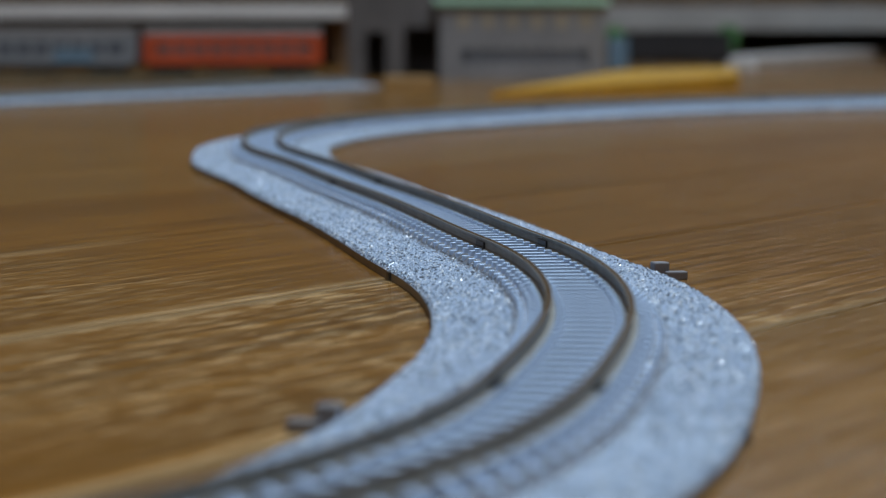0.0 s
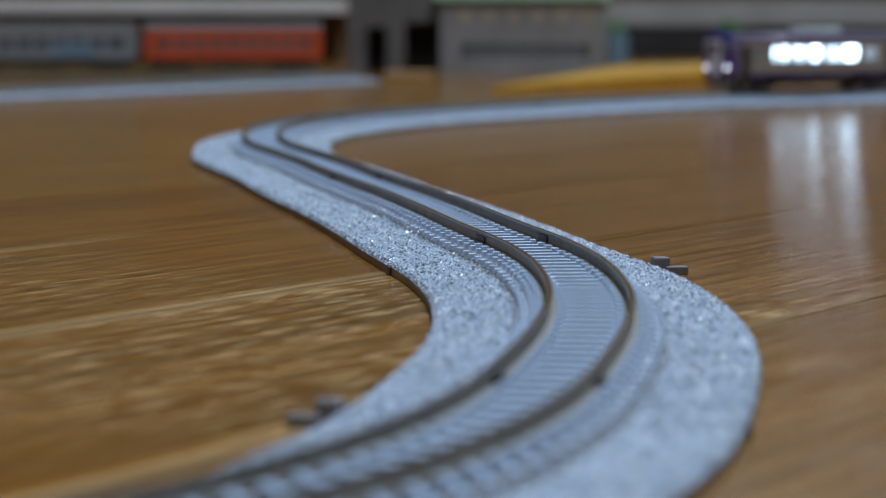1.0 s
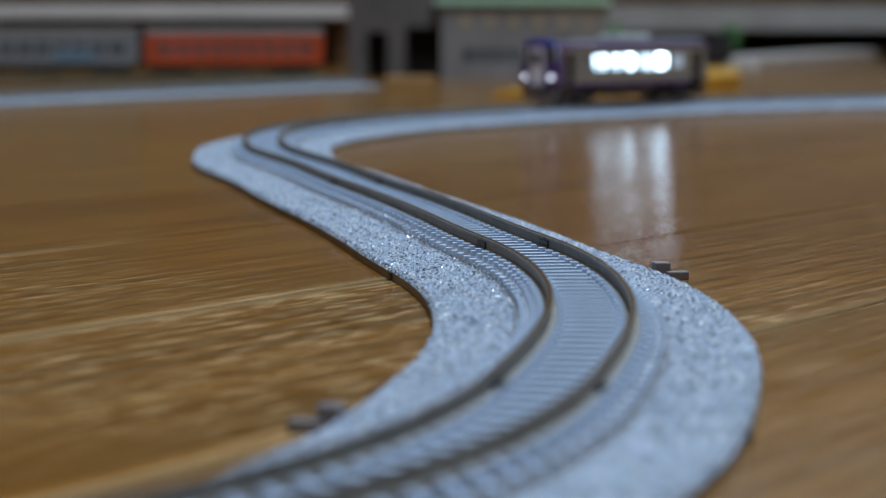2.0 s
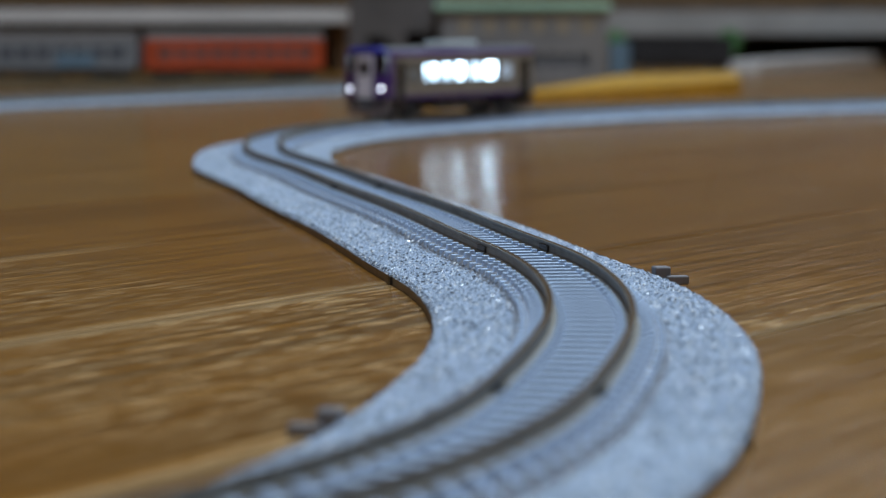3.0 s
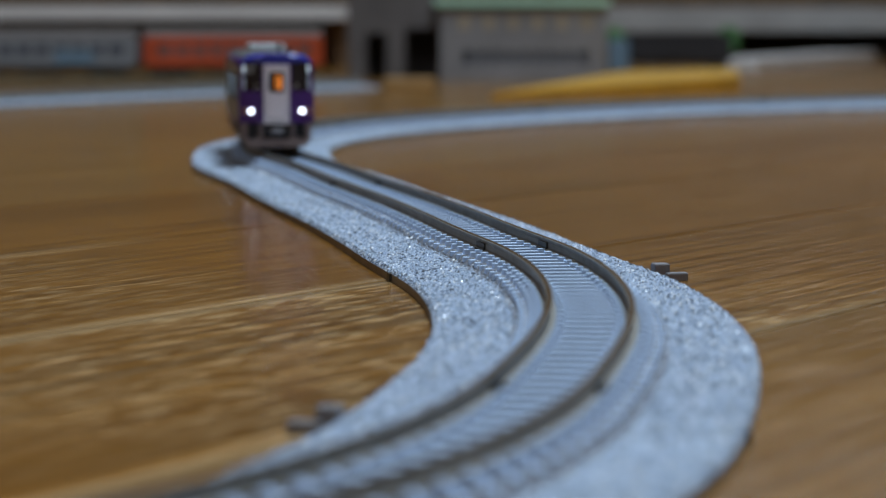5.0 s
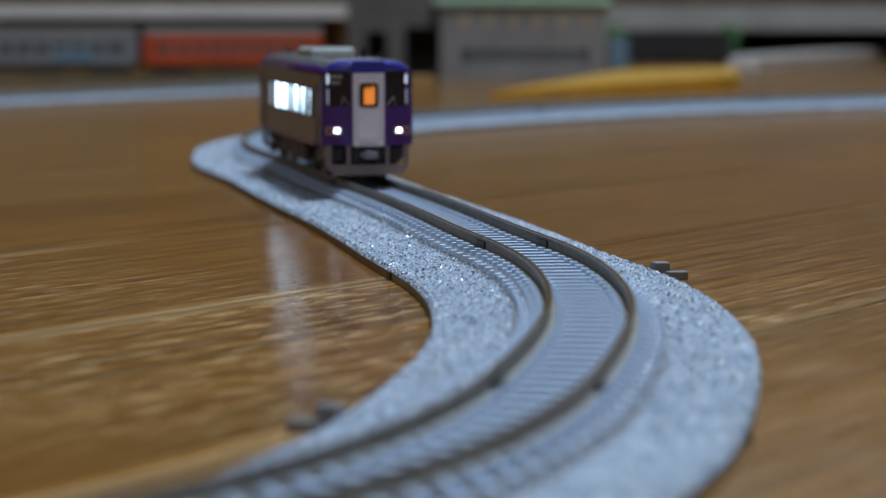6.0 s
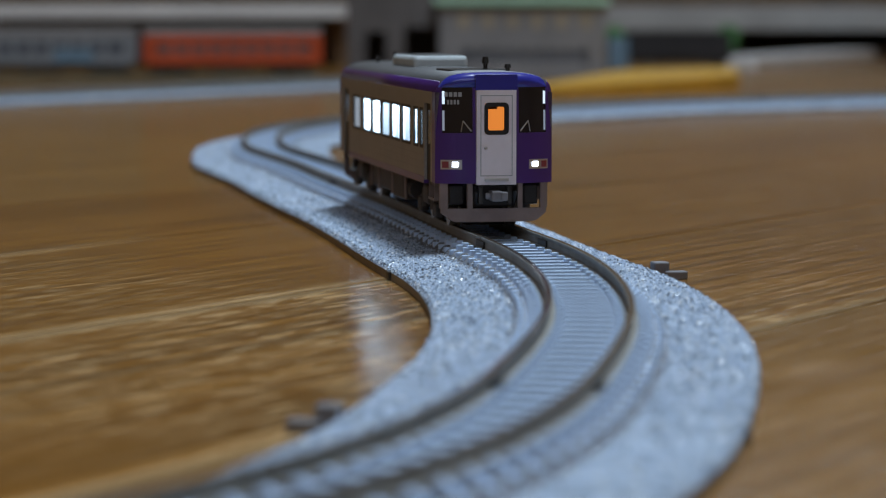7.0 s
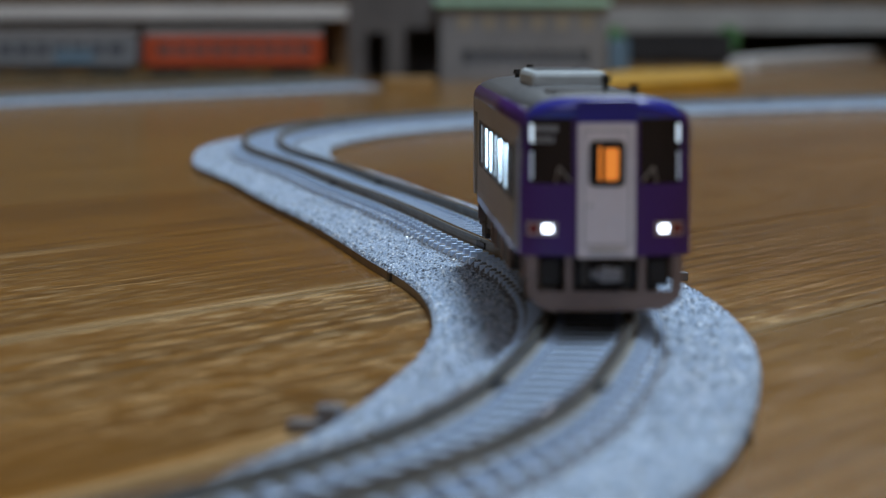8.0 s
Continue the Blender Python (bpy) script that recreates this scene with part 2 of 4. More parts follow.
# walls out of view, browned so the glossy floor mirrors something dark
WALL = mat("reflection_brown_wall", (0.24, 0.15, 0.075), 0.85, noise_scale=30, amount=0.06, bump=0.2, bump_scale=200)
CEIL = mat("white_ceiling", (0.75, 0.75, 0.74), 0.9, noise_scale=30, amount=0.04)
DARKWOOD = mat("dark_brown_wood", (0.10, 0.055, 0.022), 0.45, noise_scale=25, amount=0.35)
SHELFWOOD = mat("brown_shelf_wood", (0.10, 0.05, 0.018), 0.5, noise_scale=25, amount=0.3)
GREYBOARD = mat("grey_board", (0.27, 0.265, 0.265), 0.6, noise_scale=20, amount=0.15)
PALEBOARD = mat("pale_grey_board", (0.52, 0.50, 0.50), 0.6, noise_scale=20, amount=0.12)
ORANGE = mat("vermilion_paint", (0.37, 0.055, 0.018), 0.4, noise_scale=60, amount=0.12)
COACHGREY = mat("coach_pale_grey", (0.17, 0.18, 0.20), 0.45, noise_scale=60, amount=0.12)
COACHROOF = mat("coach_roof_grey", (0.085, 0.07, 0.065), 0.6, noise_scale=80, amount=0.15)
COACHGLASS = mat("coach_window_glass", (0.06, 0.07, 0.09), 0.1)
REDGLASS = mat("coach_tinted_glass", (0.12, 0.08, 0.08), 0.2)
CONCRETE = mat("grey_building_plastic", (0.165, 0.16, 0.168), 0.7, noise_scale=40, amount=0.15)
# building grey with the set-back bay's shade painted in
SHADECON = mat("building_recess_shade", (0.085, 0.075, 0.075), 0.7, noise_scale=40, amount=0.2)
GREENROOF = mat("pale_green_roof", (0.28, 0.46, 0.36), 0.6, noise_scale=40, amount=0.1)
YELLOW = mat("ochre_yellow_board", (0.50, 0.27, 0.018), 0.5, noise_scale=30, amount=0.15)
# the ochre again, darkened to paint shade on the board's upright faces
YELLOWSHADE = mat("ochre_board_shade", (0.40, 0.19, 0.010), 0.55, noise_scale=40, amount=0.2)
TANWOOD = mat("tan_wood_block", (0.30, 0.17, 0.06), 0.5, noise_scale=40, amount=0.2)
TANPANE = mat("pale_tan_pane", (0.24, 0.20, 0.14), 0.4, noise_scale=60, amount=0.2)
BLACKCAR = mat("black_wagon_plastic", (0.012, 0.010, 0.012), 0.8, noise_scale=60, amount=0.3)
BLUEGREY = mat("blue_grey_plastic", (0.10, 0.16, 0.22), 0.5, noise_scale=60, amount=0.2)
LEAF = mat("model_foliage", (0.06, 0.17, 0.05), 0.8, noise_scale=200, amount=0.4)
GREENMAT = mat("olive_grey_mat", (0.09, 0.085, 0.06), 0.9, noise_scale=80, amount=0.25)
CLEARGLASS = bpy.data.materials.new("clear_glass")
CLEARGLASS.use_nodes = True
CLEARGLASS.node_tree.nodes["Principled BSDF"].inputs["Transmission Weight"].default_value = 1.0
CLEARGLASS.node_tree.nodes["Principled BSDF"].inputs["Roughness"].default_value = 0.0
FIXTURE = mat("white_fixture", (0.8, 0.8, 0.8), 0.4)
LAMPGLOW = glow("lamp_diffuser", (0.85, 0.93, 1.0), 4.0)

# ---- mesh helpers (millimetres in, metres out) ----


def part(name, bm, material, parent=None, label="", smooth=False, m=None):
    me = bpy.data.meshes.new(name)
    bmesh.ops.recalc_face_normals(bm, faces=bm.faces)
    bm.to_mesh(me)
    bm.free()
    for mm in (material if isinstance(material, (list, tuple)) else [material]):
        me.materials.append(mm)
    if smooth:
        for p in me.polygons:
            p.use_smooth = True
    ob = new(name, me)
    if parent:
        ob.parent = parent
    if m:
        ob.matrix_basis = m
    if label:
        ob["label"] = label
    return ob


def box(bm, x0, x1, y0, y1, z0, z1, bevel=0.0):
    vs = [bm.verts.new(Vector((x, y, z)) * MM) for x in (x0, x1) for y in (y0, y1) for z in (z0, z1)]
    fs = [bm.faces.new([vs[i] for i in f]) for f in ((0, 1, 3, 2), (4, 6, 7, 5), (0, 4, 5, 1), (2, 3, 7, 6), (0, 2, 6, 4), (1, 5, 7, 3))]
    if bevel:
        es = list({e for f in fs for e in f.edges})
        bmesh.ops.bevel(bm, geom=es, offset=bevel * MM, segments=2, affect="EDGES", profile=0.5)
    return bm


def boxes(*dims, bevel=0.0):
    bm = bmesh.new()
    for d in dims:
        box(bm, *d, bevel=bevel)
    return bm


def tube(bm, p, q, r, n=12, r2=None):
    p, q = Vector(p) * MM, Vector(q) * MM
    rot = (q - p).to_track_quat("Z", "Y").to_matrix().to_4x4()
    bmesh.ops.create_cone(bm, cap_ends=True, segments=n, radius1=r * MM, radius2=(r if r2 is None else r2) * MM, depth=(q - p).length,
                          matrix=Matrix.Translation((p + q) / 2) @ rot)
    return bm


def plate(bm, u0, u1, z0, z1, surf, thick, nu=6, nz=2):
    """A curved plate: surf(u, z) gives its outer face, thick its depth along +y."""
    rows = []
    for k in (0, 1):
        g = []
        for j in range(nz + 1):
            row = []
            for i in range(nu + 1):
                p = Vector(surf(u0 + (u1 - u0) * i / nu, z0 + (z1 - z0) * j / nz))
                p.y += k * thick
                row.append(bm.verts.new(p * MM))
            g.append(row)
        rows.append(g)
    f, b = rows
    for j in range(nz):
        for i in range(nu):
            bm.faces.new((f[j][i], f[j][i + 1], f[j + 1][i + 1], f[j + 1][i]))
            bm.faces.new((b[j][i], b[j + 1][i], b[j + 1][i + 1], b[j][i + 1]))
    for j in range(nz):
        bm.faces.new((f[j][0], f[j + 1][0], b[j + 1][0], b[j][0]))
        bm.faces.new((f[j][nu], b[j][nu], b[j + 1][nu], f[j + 1][nu]))
    for i in range(nu):
        bm.faces.new((f[0][i], b[0][i], b[0][i + 1], f[0][i + 1]))
        bm.faces.new((f[nz][i], f[nz][i + 1], b[nz][i + 1], b[nz][i]))
    return bm


def empty(name, m=None, label="", category="", group="", kind=""):
    ob = new(name)
    ob.empty_display_size = 0.01
    if m:
        ob.matrix_basis = m
    return tagged(ob, label, category, group, kind)


# ---- the track's centre line, in millimetres: lengths and curvatures, from the camera away ----
START = (-22.08, 164.63, 0.850)
CURVES = [(37.15, k) for k in (0.0083, 0.0059, 0.0016, 0.0031, 0.0029, 0.0031, -0.0009, 0.0005, 0.0008, -0.0002, -0.0007, 0.0013, 0.0000,
                               -0.0034, -0.0009, -0.0036, -0.0028, -0.0028, -0.0036, -0.0034)]
CURVES += [(50, k) for k in (-0.0012, -0.0009, -0.0015, -0.0027, -0.0018, -0.0022, -0.0030, -0.0025)] + [(100, -0.0019), (150, -0.0015)]


def centre_line(start, curves, back=0.0, step=2.0):
    """Samples (s, x, y, heading) each step millimetres; a run of length back with the first curvature goes before the start."""
    x, y, h = start
    k0 = curves[0][1]
    out, s = [], 0.0
    pre = []
    while s > -back:
        h -= k0 * step
        x, y, s = x - math.cos(h) * step, y - math.sin(h) * step, s - step
        pre.append((s, x, y, h))
    out = pre[::-1]
    x, y, h = start
    s = 0.0
    for length, k in curves:
        for _ in range(int(round(length / step))):
            ds = length / int(round(length / step))
            out.append((s, x, y, h))
            hm = h + k * ds / 2
            x, y, h, s = x + math.cos(hm) * ds, y + math.sin(hm) * ds, h + k * ds, s + ds
    out.append((s, x, y, h))
    return np.array(out)


LINE = centre_line(START, CURVES, back=110)


def on_line(s, line=LINE):
    return [float(np.interp(s, line[:, 0], line[:, i])) for i in (1, 2, 3)]


RAIL_Z = 6.3


def sweep(bm, line, s0, s1, profile, ds=4.0, closed=True, mats=None):
    """Runs a cross-section (offset to the right, height) along the line."""
    n = max(2, int((s1 - s0) / ds))
    rings = []
    for i in range(n + 1):
        x, y, h = on_line(s0 + (s1 - s0) * i / n, line)
        rings.append([bm.verts.new(Vector((x + d * math.sin(h), y - d * math.cos(h), z)) * MM) for d, z in profile])
    m = len(profile)
    for a, b in zip(rings, rings[1:]):
        for j in range(m if closed else m - 1):
            f = bm.faces.new((a[j], a[(j + 1) % m], b[(j + 1) % m], b[j]))
            if mats:
                f.material_index = mats[j]
    if closed:
        for r in (rings[0], rings[-1]):
            f = bm.faces.new(r)
            if mats:
                f.material_index = mats[0]
    return bm


HALF = 19.2
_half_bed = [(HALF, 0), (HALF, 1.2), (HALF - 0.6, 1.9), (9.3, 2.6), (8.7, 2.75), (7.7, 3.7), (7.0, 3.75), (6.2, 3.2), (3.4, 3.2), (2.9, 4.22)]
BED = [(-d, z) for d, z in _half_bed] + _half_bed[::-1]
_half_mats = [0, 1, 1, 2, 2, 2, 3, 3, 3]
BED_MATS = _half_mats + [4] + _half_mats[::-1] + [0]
RAILSEC = [(-0.8, 4.4), (-0.75, 4.6), (-0.25, 4.75), (-0.25, 5.75), (-0.42, 5.9), (-0.42, 6.22), (-0.34, 6.3),
           (0.34, 6.3), (0.42, 6.22), (0.42, 5.9), (0.25, 5.75), (0.25, 4.75), (0.75, 4.6), (0.8, 4.4)]
PITCH = 4.5


def sleeper_mesh():
    bm = boxes((-0.72, 0.72, -7.5, 7.5, 3.1, 4.46))
    for v in bm.verts:
        if v.co.z > 4.2 * MM:
            v.co.x *= 0.94
            v.co.y *= 0.985
    for sgn in (-1, 1):
        # rail chairs, and the lower step moulded at each end
        for d in (-4.85, 4.85):
            y = d + sgn * 1.3
            box(bm, -0.6, 0.6, y - 0.5, y + 0.5, 4.4, 4.78)
        box(bm, -0.65, 0.65, min(sgn * 7.45, sgn * 8.5), max(sgn * 7.45, sgn * 8.5), 2.7, 3.72)
    me = bpy.data.meshes.new("sleeper")
    bmesh.ops.recalc_face_normals(bm, faces=bm.faces)
    bm.to_mesh(me)
    bm.free()
    me.materials.append(SLEEPER)
    return me


SLEEPER_MESH = None


def track_piece(line, s0, s1, name, label, clip_side=0, clip_out=0.0, clip_along=0.0, sleepers=True, group="track pieces"):
    """One length of track with its roadbed, two rails, sleepers, joiners and, at its near end, a joint clip."""
    global SLEEPER_MESH
    th = empty(name, None, label, "model track", group)
    g = 0.06
    part("roadbed", sweep(bmesh.new(), line, s0 + g, s1 - g, BED, mats=BED_MATS), [LIP, BALLAST, BANK, GAPSHADE, BEDSHADE], th, "grey granular ballast roadbed with a plastic lip")
    for d in (-4.85, 4.85):
        part("rail", sweep(bmesh.new(), line, s0 + 0.25, s1 - 0.25, [(d + a, b) for a, b in RAILSEC], ds=3.0, mats=[{5: 2, 6: 1, 7: 2, 8: 2, 4: 2}.get(j, 0) for j in range(14)]), [RAIL, RAILHEAD, RAILSIDE], th, "nickel silver rail")
        x, y, h = on_line(s0, line)
        for sd in (-1, 1):
            bm = boxes((-2.6, 2.6, sd * 0.42 - 0.14, sd * 0.42 + 0.14, 4.5, 5.72), (-2.6, 2.6, sd * 0.75 - 0.3, sd * 0.75 + 0.3, 4.46, 4.85), bevel=0.05)
            part("rail_joiner", bm, JOINER, th, "dark metal rail joiner", m=Matrix.Translation(Vector((x + d * math.sin(h), y - d * math.cos(h), 0)) * MM) @ pose(0, 0, 0, 0, 0, math.degrees(h)))
    if clip_side:
        x, y, h = on_line(s0 + clip_along, line)
        m = Matrix.Translation(Vector((x, y, 0)) * MM) @ pose(0, 0, 0, 0, 0, math.degrees(h))
        y0 = clip_side * (HALF + 0.1 + clip_out)
        bm = boxes((-1.4, 1.2, min(y0, y0 + clip_side * 2.4), max(y0, y0 + clip_side * 2.4), 0.0, 2.6),
                   (-2.4, -0.6, min(y0 + clip_side * 1.6, y0 + clip_side * 5.0), max(y0 + clip_side * 1.6, y0 + clip_side * 5.0), 0.0, 1.3),
                   (-0.8, 0.8, min(y0 - clip_side * (clip_out + 0.6), y0), max(y0 - clip_side * (clip_out + 0.6), y0), 0.0, 0.9), bevel=0.22)
        part("joint_clip", bm, TAB, th, "dark grey plastic joint clip", m=m)
        # dark block added on the lip to draw the dark gap there
        yb = -clip_side * (HALF + 0.05)
        x, y, h = on_line(s0, line)
        m = Matrix.Translation(Vector((x, y, 0)) * MM) @ pose(0, 0, 0, 0, 0, math.degrees(h))
        part("joint_notch", boxes((-0.9, 0.9, yb - 0.35, yb + 0.35, 0.1, 1.3), bevel=0.1), JOINER, th, "dark block standing in for the notch at the joint", m=m)
    if sleepers:
        if SLEEPER_MESH is None:
            SLEEPER_MESH = sleeper_mesh()
        n = int((s1 - s0) / PITCH)
        for i in range(n):
            x, y, h = on_line(s0 + (i + 0.5) * (s1 - s0) / n, line)
            ob = new("sleeper", SLEEPER_MESH)
            ob.parent = th
            ob.matrix_basis = Matrix.Translation(Vector((x, y, 0)) * MM) @ pose(0, 0, 0, 0, 0, math.degrees(h))
    return th


# ---- room ----


def room():
    t = 100
    x0, x1, y0, y1, z1 = -2000, 2100, -1500, 3300, 2400
    specs = (("wall_west", (x0 - t, x0, y0, y1, 0, z1)), ("wall_east", (x1, x1 + t, y0, y1, 0, z1)),
             ("wall_south", (x0 - t, -950, y0 - t, y0, 0, z1), (450, x1 + t, y0 - t, y0, 0, z1), (-950, 450, y0 - t, y0, 0, 900), (-950, 450, y0 - t, y0, 1900, z1)),
             ("wall_north", (x0 - t, 250, y1, y1 + t, 0, z1), (1550, x1 + t, y1, y1 + t, 0, z1), (250, 1550, y1, y1 + t, 0, 850), (250, 1550, y1, y1 + t, 1850, z1)))
    for n, *d in specs:
        tagged(part(n, boxes(*d), WALL), "plain brown unseen wall, toned for floor reflections", "wall", kind="structure")
    # both windows are invented, out of view, to house the fill lights
    for n, a, b, c, d, yw in (("added_window_1", 250, 1550, 850, 1850, y1 + 20), ("added_window_2", -950, 450, 900, 1900, y0 - 60)):
        win = empty(n, None, "white framed window added out of view for a fill light", "window", kind="structure")
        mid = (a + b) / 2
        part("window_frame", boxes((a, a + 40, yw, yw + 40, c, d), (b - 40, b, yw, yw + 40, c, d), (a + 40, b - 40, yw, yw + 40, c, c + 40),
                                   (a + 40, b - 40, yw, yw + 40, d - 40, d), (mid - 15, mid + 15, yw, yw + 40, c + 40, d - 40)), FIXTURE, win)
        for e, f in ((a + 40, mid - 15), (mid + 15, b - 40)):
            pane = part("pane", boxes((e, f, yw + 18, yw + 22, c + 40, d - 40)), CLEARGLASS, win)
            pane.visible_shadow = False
    lamp = empty("ceiling_light", None, "square white ceiling light, switched on", "ceiling light")
    lx, ly = LAMP_AT[0] * 1000, LAMP_AT[1] * 1000
    part("frame", boxes((lx - 240, lx + 240, ly - 240, ly - 215, 2330, 2400), (lx - 240, lx + 240, ly + 215, ly + 240, 2330, 2400),
                        (lx - 240, lx - 215, ly - 215, ly + 215, 2330, 2400), (lx + 215, lx + 240, ly - 215, ly + 215, 2330, 2400)), FIXTURE, lamp)
    part("diffuser", boxes((lx - 214, lx + 214, ly - 214, ly + 214, 2335, 2345)), LAMPGLOW, lamp, "glowing white diffuser")
    tagged(part("ceiling", boxes((x0 - t, x1 + t, y0 - t, y1 + t, z1, z1 + t)), CEIL), "plain white ceiling", "ceiling", kind="structure")
    tagged(part("baseboard", boxes((x0, x1, y1 - 12, y1 - 0.5, 0, 70), bevel=2), DARKWOOD), "dark brown wooden baseboard", "baseboard", kind="structure")
    tagged(part("subfloor", boxes((x0 - t, x1 + t, y0 - t, y1 + t, -60, -12.5)), DARKWOOD), "dark floor base under the boards", "floor", kind="structure")


def board_mesh(material):
    bm = boxes((0.04, BOARD_L - 0.04, 0.04, BOARD_W - 0.04, -12, 0))
    top = [e for e in bm.edges if all(v.co.z > -0.001 for v in e.verts)]
    cut = bmesh.ops.bevel(bm, geom=top, offset=0.45 * MM, segments=2, affect="EDGES")
    for f in cut["faces"]:
        f.material_index = 1
    me = bpy.data.meshes.new("board")
    bm.to_mesh(me)
    bm.free()
    me.materials.append(material)
    me.materials.append(material)
    return me


def floor_boards():
    fl = empty("floor", None, "varnished warm brown wooden floor boards", "floor", kind="structure")
    worn, used, kept_cool = board_mesh(FLOOR), board_mesh(FLOOR_USED), board_mesh(FLOOR_KEPT_COOL)
    rot = pose(0, 0, 0, 0, 0, GRAIN)
    u = rot.to_3x3() @ Vector((1, 0, 0))
    n = rot.to_3x3() @ Vector((0, 1, 0))
    rng = random.Random(4)
    lo, hi = (-1.998, -1.498), (2.098, 3.298)
    for r in range(-60, 61):
        off = 60 + BOARD_W * r
        shift = rng.uniform(0, BOARD_L) if not -3 <= r <= 6 else 250
        for k in range(-4, 4):
            a = k * BOARD_L - shift
            c = (u * (a + BOARD_L / 2) + n * (off + BOARD_W / 2))
            if not (-2600 < c.x < 2700 and -2200 < c.y < 4000):
                continue
            m = Matrix.Translation((u * a + n * off) * MM) @ rot
            me = {1: worn, 2: used, 3: used}.get(r, kept_cool)
            ends = [m @ Vector((p * MM, q * MM, 0)) for p in (0, BOARD_L) for q in (0, BOARD_W)]
            if any(not (lo[0] < e.x < hi[0] and lo[1] < e.y < hi[1]) for e in ends):
                # sawn off at the walls
                bm = bmesh.new()
                bm.from_mesh(me)
                inv = m.inverted()
                for p, d in ((lo, (-1, 0, 0)), (lo, (0, -1, 0)), (hi, (1, 0, 0)), (hi, (0, 1, 0))):
                    if bm.faces:
                        bmesh.ops.bisect_plane(bm, geom=bm.verts[:] + bm.edges[:] + bm.faces[:], plane_co=inv @ Vector((*p, 0)),
                                               plane_no=inv.to_3x3() @ Vector(d), clear_outer=True)
                if not bm.faces:
                    bm.free()
                    continue
                bmesh.ops.holes_fill(bm, edges=bm.edges)
                cut = bpy.data.meshes.new("board")
                bm.to_mesh(cut)
                bm.free()
                for mm in me.materials:
                    cut.materials.append(mm)
                me = cut
            ob = new("board", me)
            ob.parent = fl
            ob.matrix_basis = m
    return fl


# ---- background things ----


def coach(name, x0, x1, y, z, body, glass, label, rz=0, nwin=9, roof=None):
    L = x1 - x0
    th = empty(name, Matrix.Translation(Vector(((x0 + x1) / 2, y, z)) * MM) @ pose(0, 0, 0, 0, 0, rz), label, "model coach")
    th.scale = (1, 1.15, 1.25)
    h = L / 2
    bm = boxes((-h, h, -9.3, 9.3, 6.0, 10.8), (-h, h, -9.3, 9.3, 16.2, 20.5), (-h, -h + 7, -9.3, 9.3, 10.8, 16.2), (h - 7, h, -9.3, 9.3, 10.8, 16.2))
    step = (L - 14) / nwin
    for i in range(1, nwin):
        x = -h + 7 + i * step
        box(bm, x - 1.4, x + 1.4, -9.3, 9.3, 10.8, 16.2)
    part("body", bm, body, th)
    bm = bmesh.new()
    prof = [(9.3 * math.cos(a), 20.5 + 4.0 * math.sin(a)) for a in np.linspace(0, math.pi, 13)]
    rings = [[bm.verts.new(Vector((x, yy, zz)) * MM) for yy, zz in prof] for x in (-h, h)]
    for j in range(12):
        bm.faces.new((rings[0][j], rings[0][j + 1], rings[1][j + 1], rings[1][j]))
    for r in rings:
        bm.faces.new(r)
    bm.faces.new((rings[0][0], rings[1][0], rings[1][-1], rings[0][-1]))
    part("roof", bm, roof or COACHROOF, th)
    for i in range(nwin):
        x = -h + 7 + i * step
        for sd in (-1, 1):
            part("window", boxes((x + 1.5, x + step - 1.5, sd * 8.9 - 0.2, sd * 8.9 + 0.2, 10.9, 16.1)), glass, th)
    part("underframe", boxes((-h + 4, h - 4, -7, 7, 3.6, 6.0), (-12, 10, -8, 8, 2.2, 4.5), bevel=0.3), UNDER, th)
    for bx in (-h + 18, h - 18):
        bog = part("bogie", boxes((bx - 11, bx + 11, -7.5, -6.2, 1.6, 4.2), (bx - 11, bx + 11, 6.2, 7.5, 1.6, 4.2), (bx - 3, bx + 3, -7, 7, 2, 4.2), bevel=0.3), UNDER, th)
        for wx in (bx - 7, bx + 7):
            bm = bmesh.new()
            for sd in (-1, 1):
                tube(bm, (wx, sd * 4.3, 2.4), (wx, sd * 5.4, 2.4), 2.4, 16)
            tube(bm, (wx, -5, 2.4), (wx, 5, 2.4), 0.6, 8)
            part("wheel", bm, WHEEL, bog)
    return th


